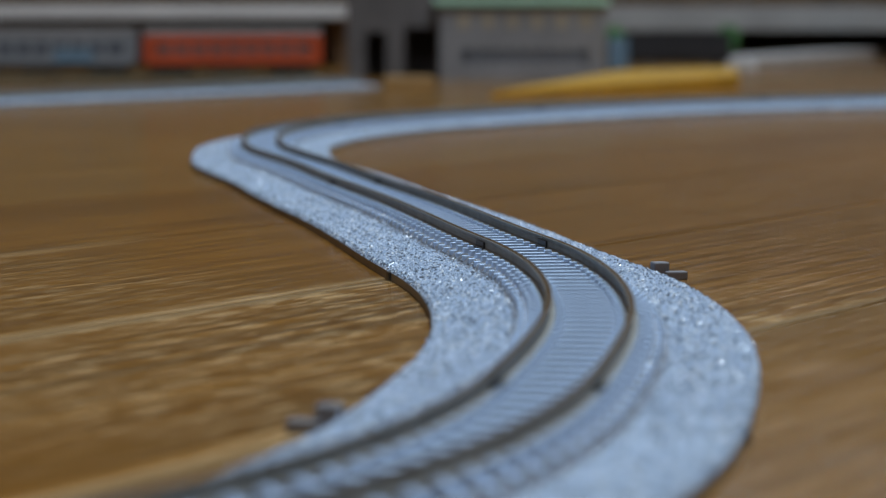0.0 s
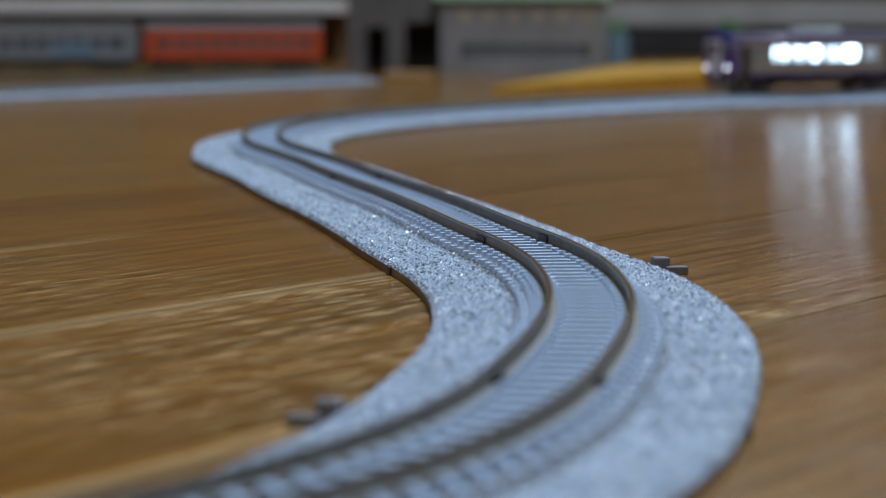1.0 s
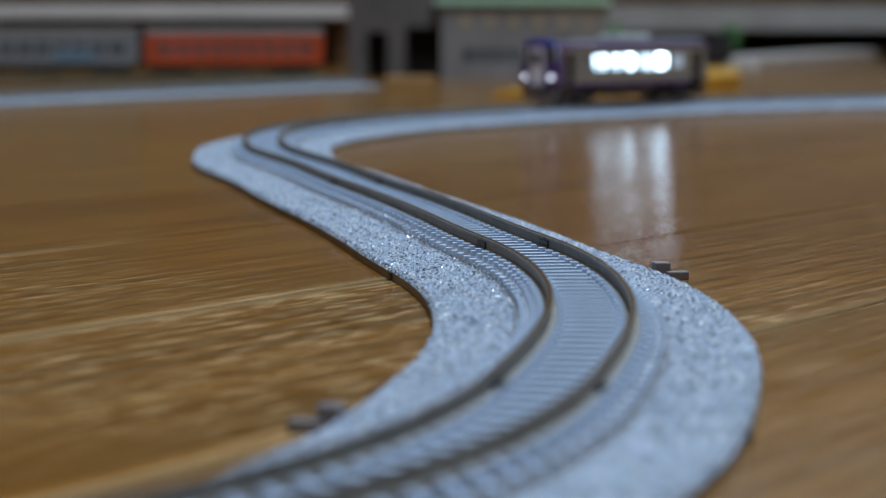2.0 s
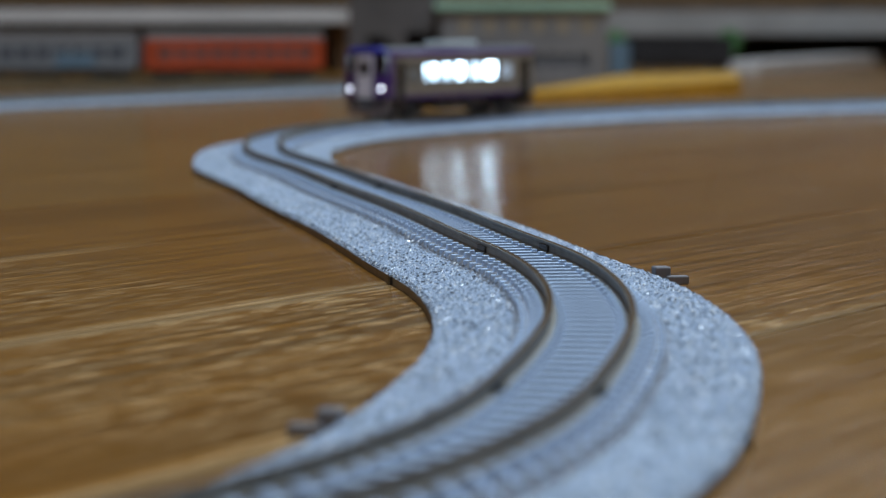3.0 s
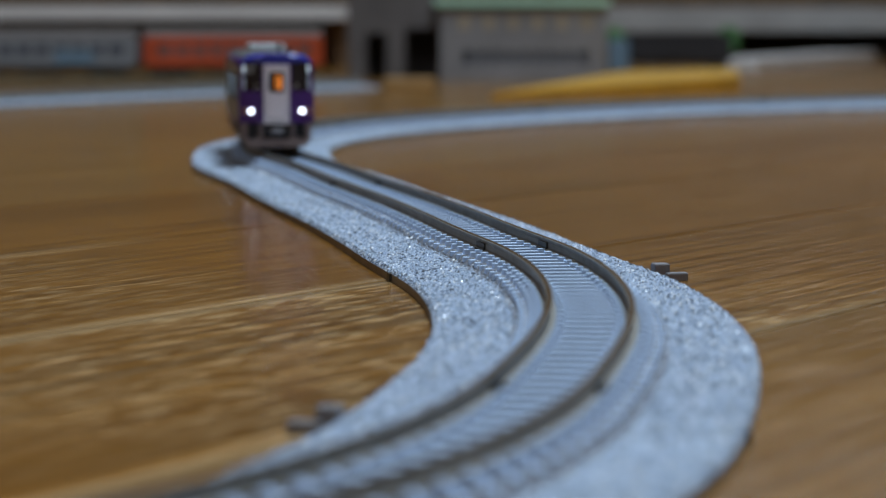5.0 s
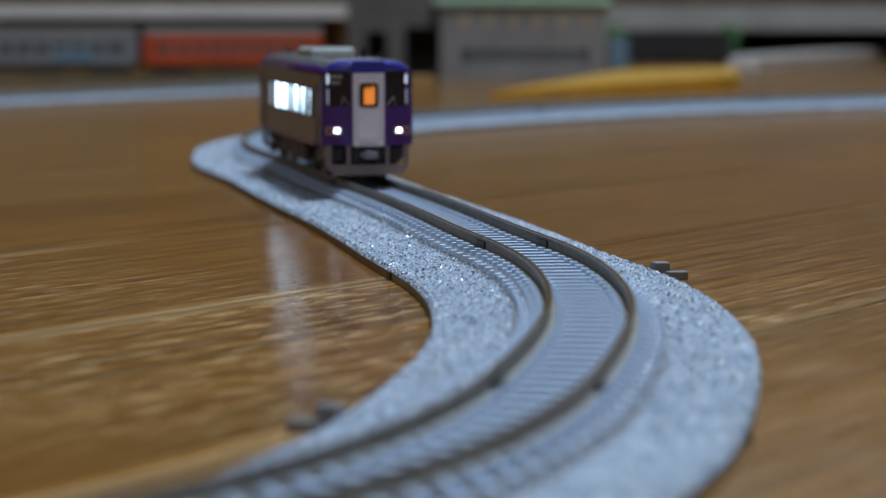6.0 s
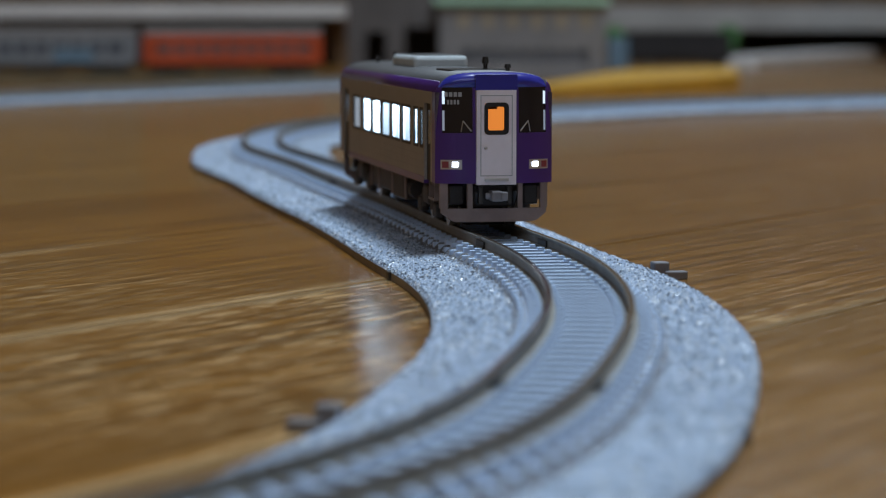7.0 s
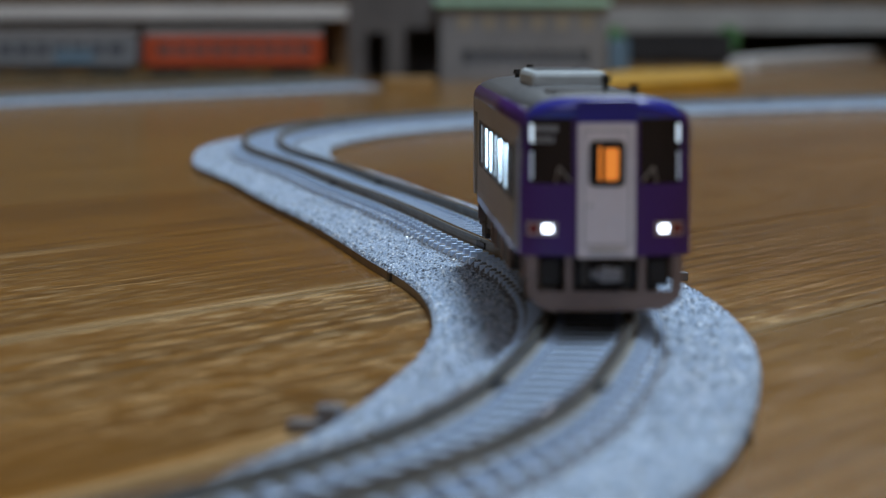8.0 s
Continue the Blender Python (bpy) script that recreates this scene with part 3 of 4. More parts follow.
def building():
    """A grey model station building with a green roof and an open bay coloured as in shade."""
    th = empty("model_building", Matrix.Translation(Vector((0, 1600, 0)) * MM), "grey plastic model building with a pale green roof", "model building")
    xa, xb = -2.2, 103.9
    # front wall with a band of openings
    bm = boxes((xa, xb, 0, 2, 0, 11), (xa, xb, 0, 2, 19, 47))
    xs = np.linspace(xa + 14, xb - 12, 10)
    box(bm, xa, xs[0], 0, 2, 11, 19)
    box(bm, xs[-1], xb, 0, 2, 11, 19)
    for i in range(1, 9):
        box(bm, xs[i] - 1.3, xs[i] + 1.3, 0, 2, 11, 19)
    box(bm, xa, xa + 2, 2, 90, 0, 47)
    box(bm, xb - 2, xb, 2, 90, 0, 47)
    box(bm, xa, xb, 88, 90, 0, 47)
    part("wall", bm, CONCRETE, th)
    for i in range(9):
        part("window", boxes((xs[i] + 1.3, xs[i + 1] - 1.3, 1.2, 1.8, 11, 19)), COACHGLASS, th)
    for i in range(6):
        x = xa + 12 + i * 15.5
        part("upper_window", boxes((x, x + 7, -0.4, 0, 33, 41), bevel=0.1), TANPANE, th, "pale tan upper window")
    part("roof", boxes((xa - 4, xb + 2, -3, 93, 47, 52), bevel=0.6), GREENROOF, th, "pale green flat roof")
    xl = -62.0
    w = xa - xl
    for d in ((xl, xl + w * 0.2, 30, 32, 0, 60), (xl + w * 0.42, xl + w * 0.62, 30, 32, 0, 60), (xl + w * 0.2, xl + w * 0.42, 30, 32, 30, 60),
              (xl + w * 0.62, xa - 0.2, 30, 32, 33, 60), (xl, xl + 2, 32.1, 85.9, 0, 60), (xl, xa - 0.2, 86, 88, 0, 60)):
        part("annex_wall", boxes(d), SHADECON, th, "grey wall panel with the recess shade in its colour")
    part("annex_roof", boxes((xl - 1, xa - 0.2, 28, 90, 60, 63), bevel=0.4), SHADECON, th)
    return th


def low_shelf(name, x0, x1, y0, y1, z0, z1, label, board, back):
    th = empty(name, None, label, "shelf")
    part("top_board", boxes((x0, x1, y0, y1, z0, z1), bevel=1.0), board, th)
    part("back_panel", boxes((x0 + 3, x1 - 3, y1 - 8, y1 - 2, 0, z0)), back, th, "brown wooden back panel behind the shadow gap")
    for a in (x0 + 3, (x0 + x1) / 2, x1 - 15):
        part("side_panel", boxes((a, a + 12, y0 + 60, y1 - 8, 0, z0)), back, th)
    return th


def model_tree(x, y, h, r, seed, label):
    rng = random.Random(seed)
    th = empty("model_tree", pose(x * MM, y * MM, 0), label, "model tree")
    part("trunk", tube(bmesh.new(), (0, 0, 0), (0.5, 0, h * 0.7), 1.2, 8, 0.5), DARKWOOD, th)
    bm = bmesh.new()
    for _ in range(160):
        a, b, c = rng.uniform(0, 6.28), rng.uniform(-1, 1), rng.uniform(0.45, 1) ** 0.5 * r
        q = Vector((c * math.cos(a) * math.sqrt(1 - b * b), c * math.sin(a) * math.sqrt(1 - b * b), h * 0.68 + b * r * 1.1)) * MM
        bmesh.ops.create_icosphere(bm, subdivisions=1, radius=rng.uniform(0.9, 2.0) * MM, matrix=Matrix.Translation(q) @ pose(0, 0, 0, rng.uniform(0, 90), rng.uniform(0, 90)))
    part("crown", bm, LEAF, th, "green foam foliage")
    return th


def black_wagon():
    th = empty("goods_wagon", pose(0.179, 1.905, 0), "black model goods wagon standing on the floor", "model wagon")
    part("body", boxes((-38, 38, -10, 10, 8, 25), bevel=0.8), BLACKCAR, th)
    part("roof", boxes((-38.5, 38.5, -10.5, 10.5, 25.1, 28), bevel=1.3), BLACKCAR, th)
    for x in (-30, -18, 18, 30):
        part("rib", boxes((x - 0.6, x + 0.6, -10.6, -10, 8, 25)), BLACKCAR, th)
    part("sliding_door", boxes((-9, 9, -10.8, -10, 9, 24), bevel=0.2), BLACKCAR, th)
    part("underframe", boxes((-36, 36, -7, 7, 5, 8), bevel=0.3), UNDER, th)
    for x in (-22, 22):
        bm = bmesh.new()
        for sd in (-1, 1):
            tube(bm, (x, sd * 4.3, 2.8), (x, sd * 5.4, 2.8), 2.8, 16)
        tube(bm, (x, -5, 2.8), (x, 5, 2.8), 0.6, 8)
        part("wheelset", bm, WHEEL, th)
    return th


def background():
    # a second line of track, straight, in the middle distance
    line2 = centre_line((-240, 1058, 1.068), [(391, 0.0)], back=60)
    track_piece(line2, -60, 62, "straight_track", "straight grey ballasted model track, end lying free", sleepers=False, group="far track pieces")
    track_piece(line2, 62, 391, "straight_track", "straight grey ballasted model track, end lying free", sleepers=False, group="far track pieces")
    slab = part("grey_platform", boxes((0, 700, 0, 40, 0, 9), bevel=1.0), PALEBOARD, m=pose(0.240, 1.915, 0, 0, 0, 69.8))
    tagged(slab, "long pale grey platform slab on the floor", "platform")
    tagged(part("wood_block", boxes((-33, -5, 1395, 1440, 0, 6), bevel=0.6), TANWOOD), "tan wooden block on the floor", "wood block")
    tagged(part("display_mat", boxes((-460, -78, 1548, 1600, 0, 2.9), bevel=0.4), GREENMAT), "olive grey mat under the model coaches", "mat")
    low_shelf("low_shelf", -760, -77.5, 2000, 2300, 38.5, 49.2, "low pale shelf board on brown wooden panels", PALEBOARD, SHELFWOOD)
    # its dark wood back stands in for the shadow gap below the board
    low_shelf("low_shelf", 147.3, 900, 2350, 2650, 27, 50, "low grey shelf board with dark space below", GREYBOARD, DARKWOOD)
    black_wagon()
    tagged(part("blue_box", boxes((124, 139, 1880, 1900, 0, 24), bevel=0.8), BLUEGREY), "small blue grey plastic box on the floor", "box")
    model_tree(131, 1925, 36, 7, 3, "small pale green model tree on the floor")
    model_tree(222, 1960, 34, 9, 5, "small dark green model tree on the floor")


def yellow_board():
    bm = bmesh.new()
    pts = [(23.5, 1243), (167, 1413), (193, 1660), (115, 1625)]
    lo = [bm.verts.new(Vector((x, y, 0)) * MM) for x, y in pts]
    hi = [bm.verts.new(Vector((x, y, z)) * MM) for (x, y), z in zip(pts, (2.5, 7, 7, 5.5))]
    bm.faces.new(lo)
    top = bm.faces.new(hi)
    for i in range(4):
        f = bm.faces.new((lo[i], lo[(i + 1) % 4], hi[(i + 1) % 4], hi[i]))
        f.material_index = 1
    bmesh.ops.bevel(bm, geom=list(top.edges), offset=0.5 * MM, segments=2, affect="EDGES")
    th = part("yellow_board", bm, [YELLOW, YELLOWSHADE])
    return tagged(th, "ochre yellow flat board lying on the floor", "board")


def ballast_stones(line, s0, s1, count, seed):
    """Small angular stones bonded on the shoulders of one track piece, as one mesh."""
    rng = np.random.default_rng(seed)
    ss = rng.uniform(s0 + 0.3, s1 - 0.3, count)
    sd = rng.choice([-1, 1], count)
    dd = np.where(rng.uniform(0, 1, count) < 0.07, rng.uniform(7.6, 9.3, count), rng.uniform(9.2, HALF - 0.1, count))
    prof_d = [7.7, 8.7, 9.3, HALF - 0.6, HALF]
    prof_z = [3.7, 2.75, 2.6, 1.9, 1.2]
    zz = np.interp(dd, prof_d, prof_z)
    x = np.interp(ss, line[:, 0], line[:, 1])
    y = np.interp(ss, line[:, 0], line[:, 2])
    h = np.interp(ss, line[:, 0], line[:, 3])
    c = np.stack([x + sd * dd * np.sin(h), y - sd * dd * np.cos(h), zz], 1)
    base = np.array([(1, 0, 0), (0, 1, 0), (-1, 0, 0), (0, -1, 0), (0, 0, 1), (0, 0, -1)], float)
    r = (0.10 + 0.27 * rng.uniform(0, 1, (count, 1, 1)) ** 1.6) * rng.uniform(0.6, 1.15, (count, 6, 1))
    a = rng.uniform(0, 6.28, count)
    rot = np.zeros((count, 3, 3))
    rot[:, 0, 0], rot[:, 0, 1], rot[:, 1, 0], rot[:, 1, 1], rot[:, 2, 2] = np.cos(a), -np.sin(a), np.sin(a), np.cos(a), 0.8
    rot[:, 2, 0] = rng.uniform(-0.5, 0.5, count)
    v = np.einsum("nij,nkj->nki", rot, base[None] * r) + c[:, None, :]
    f = np.array([(0, 1, 4), (1, 2, 4), (2, 3, 4), (3, 0, 4), (1, 0, 5), (2, 1, 5), (3, 2, 5), (0, 3, 5)])
    faces = (f[None] + 6 * np.arange(count)[:, None, None]).reshape(-1, 3)
    me = bpy.data.meshes.new("ballast_gravel")
    me.from_pydata((v.reshape(-1, 3) * MM).tolist(), [], faces.tolist())
    me.materials.append(STONES)
    return me


room()
floor_boards()

# main track, cut at its joints
JOINTS = [-110, 77.5, 223.7, 371.3, 524.8, 673.5, 822, 971, 1120, 1390]
for i, (a, b) in enumerate(zip(JOINTS, JOINTS[1:])):
    curved = not 2 <= i <= 3
    piece = track_piece(LINE, a, b, "curved_track" if curved else "straight_track",
                "curved grey ballasted model track piece on the floor" if curved else "straight grey ballasted model track piece on the floor",
                clip_side={1: 1, 2: -1}.get(i, 0), clip_out={1: 0.1, 2: 0.7}.get(i, 0.0), clip_along={1: -0.5, 2: -5.9}.get(i, 0.0))
    if 0 <= i <= 4:
        st = new("ballast_gravel", ballast_stones(LINE, a, b, (9000, 15000, 14000, 7000, 3000)[i], 11 + i))
        st.parent = piece
        tagged(st, "loose-looking pale and dark ballast stones", kind="stuff")
background()
yellow_board()
building()
coach("red_coach", -188.5, -76.5, 1570, 3, ORANGE, REDGLASS, "vermilion model coach standing on a mat", rz=16)
GREY_COACH = coach("grey_coach", -307.3, -191.3, 1570, 3, COACHGREY, COACHGLASS, "pale grey model coach with dark windows on a mat")
part("side_panel", boxes((8, 32, -9.8, -9.3, 6.5, 13.5), bevel=0.1), BLUEGREY, GREY_COACH, "blue grey lower side panel")


# ---- the railcar: local +x forward, y to its left, z up, origin under its front at rail base level ----
CAR_L = 104.0


def front_surface(u, z):
    # bowed and slightly raked cab front; u across, returned in car space with -y forward
    bow = 1.9 * (abs(u) / 9.3) ** 3
    rake = max(0.0, z - 21.0) * 0.06
    return (u, bow + rake, z)


def railcar():
    car = empty("railcar", None, "violet and grey model railcar with lit windows running on the track", "model train")
    M = pose(0, 0, 0, 0, 0, 90)  # parts are drawn with -y forward, x across
    P = lambda n, bm, mt, parent=car, label="", smooth=False: part(n, bm, mt, parent, label, smooth, M if parent is car else None)
    zf, zs, zt = 13.65, 27.8, 31.4
    W = 9.3
    # sides, with their openings
    wins = [(12.4, 15.1), (16.8, 21.0), (23.8, 32.3), (34.0, 42.5), (44.2, 52.8), (54.5, 63.2), (64.9, 73.6), (76.6, 85.4)]
    doors = [(6.0, 11.3), (91.0, 98.0)]
    for sd in (-1, 1):
        xa, xb = sorted((sd * W, sd * (W - 0.7)))
        holes = [(a, b, 18.65, 25.1) for a, b in wins] + [(a, b, zf, 25.9) for a, b in doors]
        ys = sorted({1.9, CAR_L - 1.9, *[v for h in holes for v in h[:2]]})
        zs4 = [zf, 18.65, 25.1, 25.9, zs]
        bm = bmesh.new()
        grid = {(k, a, b): bm.verts.new(Vector((x, a, b)) * MM) for k, x in enumerate((xa, xb)) for a in ys for b in zs4}
        cells = {(m, n) for m in range(len(ys) - 1) for n in range(4)
                 if not any(h[0] <= ys[m] and ys[m + 1] <= h[1] and h[2] <= zs4[n] and zs4[n + 1] <= h[3] for h in holes)}
        for m, n in cells:
            c = [(ys[m], zs4[n]), (ys[m + 1], zs4[n]), (ys[m + 1], zs4[n + 1]), (ys[m], zs4[n + 1])]
            for k in (0, 1):
                bm.faces.new([grid[(k, *p)] for p in c])
            for e, nb in enumerate(((m, n - 1), (m + 1, n), (m, n + 1), (m - 1, n))):
                if nb not in cells:
                    p, q = c[e], c[(e + 1) % 4]
                    bm.faces.new((grid[(0, *p)], grid[(0, *q)], grid[(1, *q)], grid[(1, *p)]))
        bmesh.ops.delete(bm, geom=[v for v in bm.verts if not v.link_faces], context="VERTS")
        side = P("side_panel", bm, STEEL)
        side["label"] = "grey metallic side panel"
        xg = sd * (W - 0.35)
        for i, (a, b) in enumerate(wins):
            g = P("window", boxes((xg - 0.12, xg + 0.12, a, b, 18.65, 25.1)), DIMWIN if i == 7 else SMOKEGLASS if sd > 0 and i < 2 else LITWIN, car, "dimly lit grey window" if i == 7 else "unlit smoky window" if sd > 0 and i < 2 else "window lit bluish white from inside")
            fr = 0.48
            bm = boxes((xa - 0.06, xb + 0.06, a, a + fr, 18.65, 25.1), (xa - 0.06, xb + 0.06, b - fr, b, 18.65, 25.1),
                       (xa - 0.06, xb + 0.06, a + fr, b - fr, 18.65, 18.65 + fr), (xa - 0.06, xb + 0.06, a + fr, b - fr, 25.1 - fr, 25.1))
            f = part("window_frame", bm, RUBBER, g, "thin dark window frame")
        for a, b in doors:
            xd = sd * (W - 0.55)
            d = P("door", boxes((xd - 0.12, xd + 0.12, a, b, zf, 25.9)), RUBBER, car, "dark recessed passenger door")
            part("door_window", boxes((sd * (W - 0.38) - 0.05, sd * (W - 0.38) + 0.05, a + 1.2, b - 1.2, 19.5, 24.8)), DARKGLASS, d)
        for z in (15.2, 16.3, 17.4):
            part("side_rib", boxes((xa - 0.05, xb + 0.05, 12.0, 90.4, z, z + 0.16)), STEEL, side)
        P("corner_panel", boxes((xa - 0.04, xb + 0.04, 1.9, 4.4, zf, zs)), PURPLE, car, "violet corner panel beside the cab")
        P("sill_stripe", boxes((xa - 0.03, xb + 0.03, 11.5, 90.8, zf - 0.6, zf + 0.5)), PURPLE, car, "violet stripe along the sill")
    # roof: grey arch with violet edges
    def arch(x):
        return zs + 0.2 + 3.0 * max(0.0, 1 - (abs(x) / W) ** 3.6) ** 0.5
    for n, a, b, mt in (("roof", -8.5, 8.5, ROOFGREY), ("roof_edge", -W, -8.5, PURPLE), ("roof_edge", 8.5, W, PURPLE)):
        bm = bmesh.new()
        xs = np.linspace(a, b, 15 if n == "roof" else 8)
        top = [[bm.verts.new(Vector((x, yy, arch(x))) * MM) for x in xs] for yy in (2.4, CAR_L - 2.4)]
        bot = [[bm.verts.new(Vector((x, yy, zs)) * MM) for x in xs] for yy in (2.4, CAR_L - 2.4)]
        k = len(xs)
        for j in range(k - 1):
            bm.faces.new((top[0][j], top[0][j + 1], top[1][j + 1], top[1][j]))
            bm.faces.new((bot[0][j], bot[1][j], bot[1][j + 1], bot[0][j + 1]))
            for e in (0, 1):
                bm.faces.new((top[e][j], bot[e][j], bot[e][j + 1], top[e][j + 1]))
        for j in (0, k - 1):
            bm.faces.new((top[0][j], top[1][j], bot[1][j], bot[0][j]))
        P(n, bm, mt, car, "grey roof" if n == "roof" else "violet roof edge", True)
    unit = P("roof_unit", boxes((-4.8, 4.8, 46, 68, 30.4, 32.8), bevel=0.7), UNITGREY, car, "pale grey air conditioner box")
    for i in range(6):
        part("grille", boxes((-4.0, 4.0, 47.5 + i * 3.3, 49.8 + i * 3.3, 32.78, 32.9)), ROOFGREY, unit)
    P("roof_hatch", boxes((-5, 5, 13, 24, 30.4, 31.15), bevel=0.25), RUBBER, car, "dark flat roof plate")
    for x, y, h in ((1.4, 15, 2.6), (4.2, 11, 1.5), (3.2, 72, 2.4), (-2.8, 76, 2.6), (-3.5, 92, 1.6), (3.5, 92, 1.4)):
        bm = tube(bmesh.new(), (x, y, 30.3), (x, y, 30.5 + h * 0.7), 0.35)
        tube(bm, (x, y, 30.5 + h * 0.6), (x, y, 30.5 + h), 0.6, r2=0.45)
        P("roof_horn", bm, RUBBER)
    # the two ends
    for end in (0, 1):
        E = M if end == 0 else Matrix.Translation((-CAR_L * MM, 0, 0)) @ pose(0, 0, 0, 0, 0, 270)
        def Q(n, bm, mt, parent=car, label="", smooth=False):
            return part(n, bm, mt, parent, label, smooth, E if parent is car else None)
        def S(u, z):
            return front_surface(u, min(z, max(arch(u) - 0.3, 27.4)))
        for sd in (-1, 1):
            bm = plate(bmesh.new(), sd * 3.2, sd * W, zf, 21.5, S, 0.9, 8, 2)
            fp = Q("front_panel", bm, PURPLE, car, "violet cab front panel")
            bm = plate(bmesh.new(), sd * 8.3, sd * W, 21.5, 28.6, S, 1.6, 3, 4)
            plate(bm, sd * 3.2, sd * 3.65, 21.5, 28.6, S, 0.9, 2, 4)
            Q("window_post", bm, PURPLE)
            sunk = lambda u, z: (u, S(u, z)[1] + 0.25, z)
            ws = Q("windscreen", plate(bmesh.new(), sd * 3.65, sd * 8.3, 21.5, 28.6, sunk, 0.3, 8, 4), DARKGLASS, car, "dark cab windscreen")
            # glowing strips added as the light streaks along the cab glazing's edges
            if end == 0:
                out = lambda u, z: (u, S(u, z)[1] + 0.18, z)
                part("edge_streak", plate(bmesh.new(), sd * 7.85, sd * 8.22, 26.0, 28.0, out, 0.08, 2, 2), CABSTREAK, ws, "glowing strip drawn as a light streak on the glass edge")
                part("edge_streak", plate(bmesh.new(), sd * 7.9, sd * 8.22, 21.9, 25.0, out, 0.08, 2, 2), CABDIM, ws, "faint glowing strip drawn as a light streak")
            wip = tube(bmesh.new(), (sd * 3.9, S(3.9, 21.8)[1] - 0.1, 21.8), (sd * 5.2, S(5.2, 23.4)[1] - 0.1, 23.4), 0.11, 6)
            tube(wip, (sd * 5.2, S(5.2, 23.4)[1] - 0.1, 23.4), (sd * 5.5, S(5.5, 21.7)[1] - 0.1, 21.7), 0.07, 6)
            part("wiper", wip, SILVER, ws)
            out = lambda u, z: (u, S(u, z)[1] - 0.12, z)
            lampbox = Q("headlight", plate(bmesh.new(), sd * 5.35, sd * 8.55, 15.85, 17.35, out, 0.3, 4, 1), SILVER, car, "headlight and tail light in a silver surround")
            out2 = lambda u, z: (u, S(u, z)[1] - 0.22, z)
            part("lamp", plate(bmesh.new(), sd * 5.9, sd * 6.85, 16.25, 17.0, out2, 0.15, 3, 1), HEADLAMP if end == 0 else SMOKEGLASS, lampbox, "lit white lamp" if end == 0 else "unlit lamp")
            part("tail_lamp", plate(bmesh.new(), sd * 7.4, sd * 8.35, 16.1, 17.1, out2, 0.15, 2, 1), REDLENS, lampbox, "unlit reddish lens")
        # brow over the windscreens
        bm = bmesh.new()
        n = 16
        ring = []
        for i in range(n + 1):
            u = -W + 2 * W * i / n
            zt2 = arch(u)
            zb = min(28.6, zt2 - 0.35)
            ring.append([bm.verts.new(Vector(p) * MM) for p in ((u, S(u, zb)[1], zb), (u, S(u, 29.6)[1], max(zb + 0.1, zt2 - 0.9)),
                                                                 (u, S(u, 30)[1] + 0.8, max(zb + 0.2, zt2 - 0.15)), (u, 2.6, max(zb + 0.25, zt2)), (u, 2.6, zb))])
        for a, b in zip(ring, ring[1:]):
            for j in range(5):
                bm.faces.new((a[j], a[(j + 1) % 5], b[(j + 1) % 5], b[j]))
        for r in (ring[0], ring[-1]):
            bm.faces.new(r)
        Q("brow", bm, BLUE, car, "deep blue brow above the cab windows", True)
        hd = lambda u, z: (u, -0.35, z)
        Q("door_header", plate(bmesh.new(), -3.3, 3.3, 28.2, 30.6, hd, 1.6, 2, 1), BLUE, car, "deep blue panel above the end door")
        bm = bmesh.new()
        outer, inner = ((-3.15, zf - 0.2), (3.15, zf - 0.2), (3.15, 28.2), (-3.15, 28.2)), ((-1.85, 21.4), (1.85, 21.4), (1.85, 26.1), (-1.85, 26.1))
        ends = [[[bm.verts.new(Vector((u, y, z)) * MM) for u, z in ring] for ring in (outer, inner)] for y in (-0.3, 0.7)]
        for k in range(4):
            q = (k + 1) % 4
            for o, n in ends:
                bm.faces.new((o[k], o[q], n[q], n[k]))
            for ring in (0, 1):
                bm.faces.new((ends[0][ring][k], ends[0][ring][q], ends[1][ring][q], ends[1][ring][k]))
        dd = Q("end_door", bm, DOORWHITE, car, "pale grey end door with a small window")
        bm = bmesh.new()
        loops = []
        for hw, hh, rad, yy in ((1.95, 2.5, 0.7, -0.30), (1.95, 2.5, 0.7, -0.42), (1.35, 1.85, 0.35, -0.42), (1.35, 1.85, 0.35, 0.4)):
            ring = []
            for q, (cx, cz) in enumerate(((1, 1), (-1, 1), (-1, -1), (1, -1))):
                for k in range(6):
                    ang = math.pi / 2 * (q + k / 5)
                    ring.append(bm.verts.new(Vector((cx * (hw - rad) + rad * math.cos(ang), yy, 23.75 + cz * (hh - rad) + rad * math.sin(ang))) * MM))
            loops.append(ring)
        for a, b in zip(loops, loops[1:]):
            for k in range(24):
                bm.faces.new((a[k], a[(k + 1) % 24], b[(k + 1) % 24], b[k]))
        part("door_window_frame", bm, RUBBER, dd, "dark rubber window frame")
        pane = part("door_pane", plate(bmesh.new(), -1.5, 1.5, 21.8, 25.7, lambda u, z: (u, 0.1, z), 0.2, 1, 1), DARKGLASS, dd, "dark door window") if end else None
        if end == 0:
            cab = part("cab_interior", boxes((-4.6, 0.3, 12.0, 12.3, 18, 27.5), (-4.9, -4.6, 1.2, 12.3, 18, 27.5), (4.6, 4.9, 1.2, 12.3, 18, 27.5), (-4.9, 4.9, 1.2, 12.3, 17.6, 18), (-4.9, 4.9, 1.2, 12.3, 27.5, 27.9)), INTERIOR, dd, "dark cab interior behind the door")
            part("bulkhead_lamp", boxes((0.3, 4.6, 12.0, 12.3, 18, 27.5)), AMBER, dd, "amber lit bulkhead behind the door")
            part("seat_back", boxes((0.6, 1.0, 11.3, 11.7, 18, 25.2), (1.0, 2.6, 11.3, 11.7, 24.8, 25.2), bevel=0.1), AMBERDARK, dd)
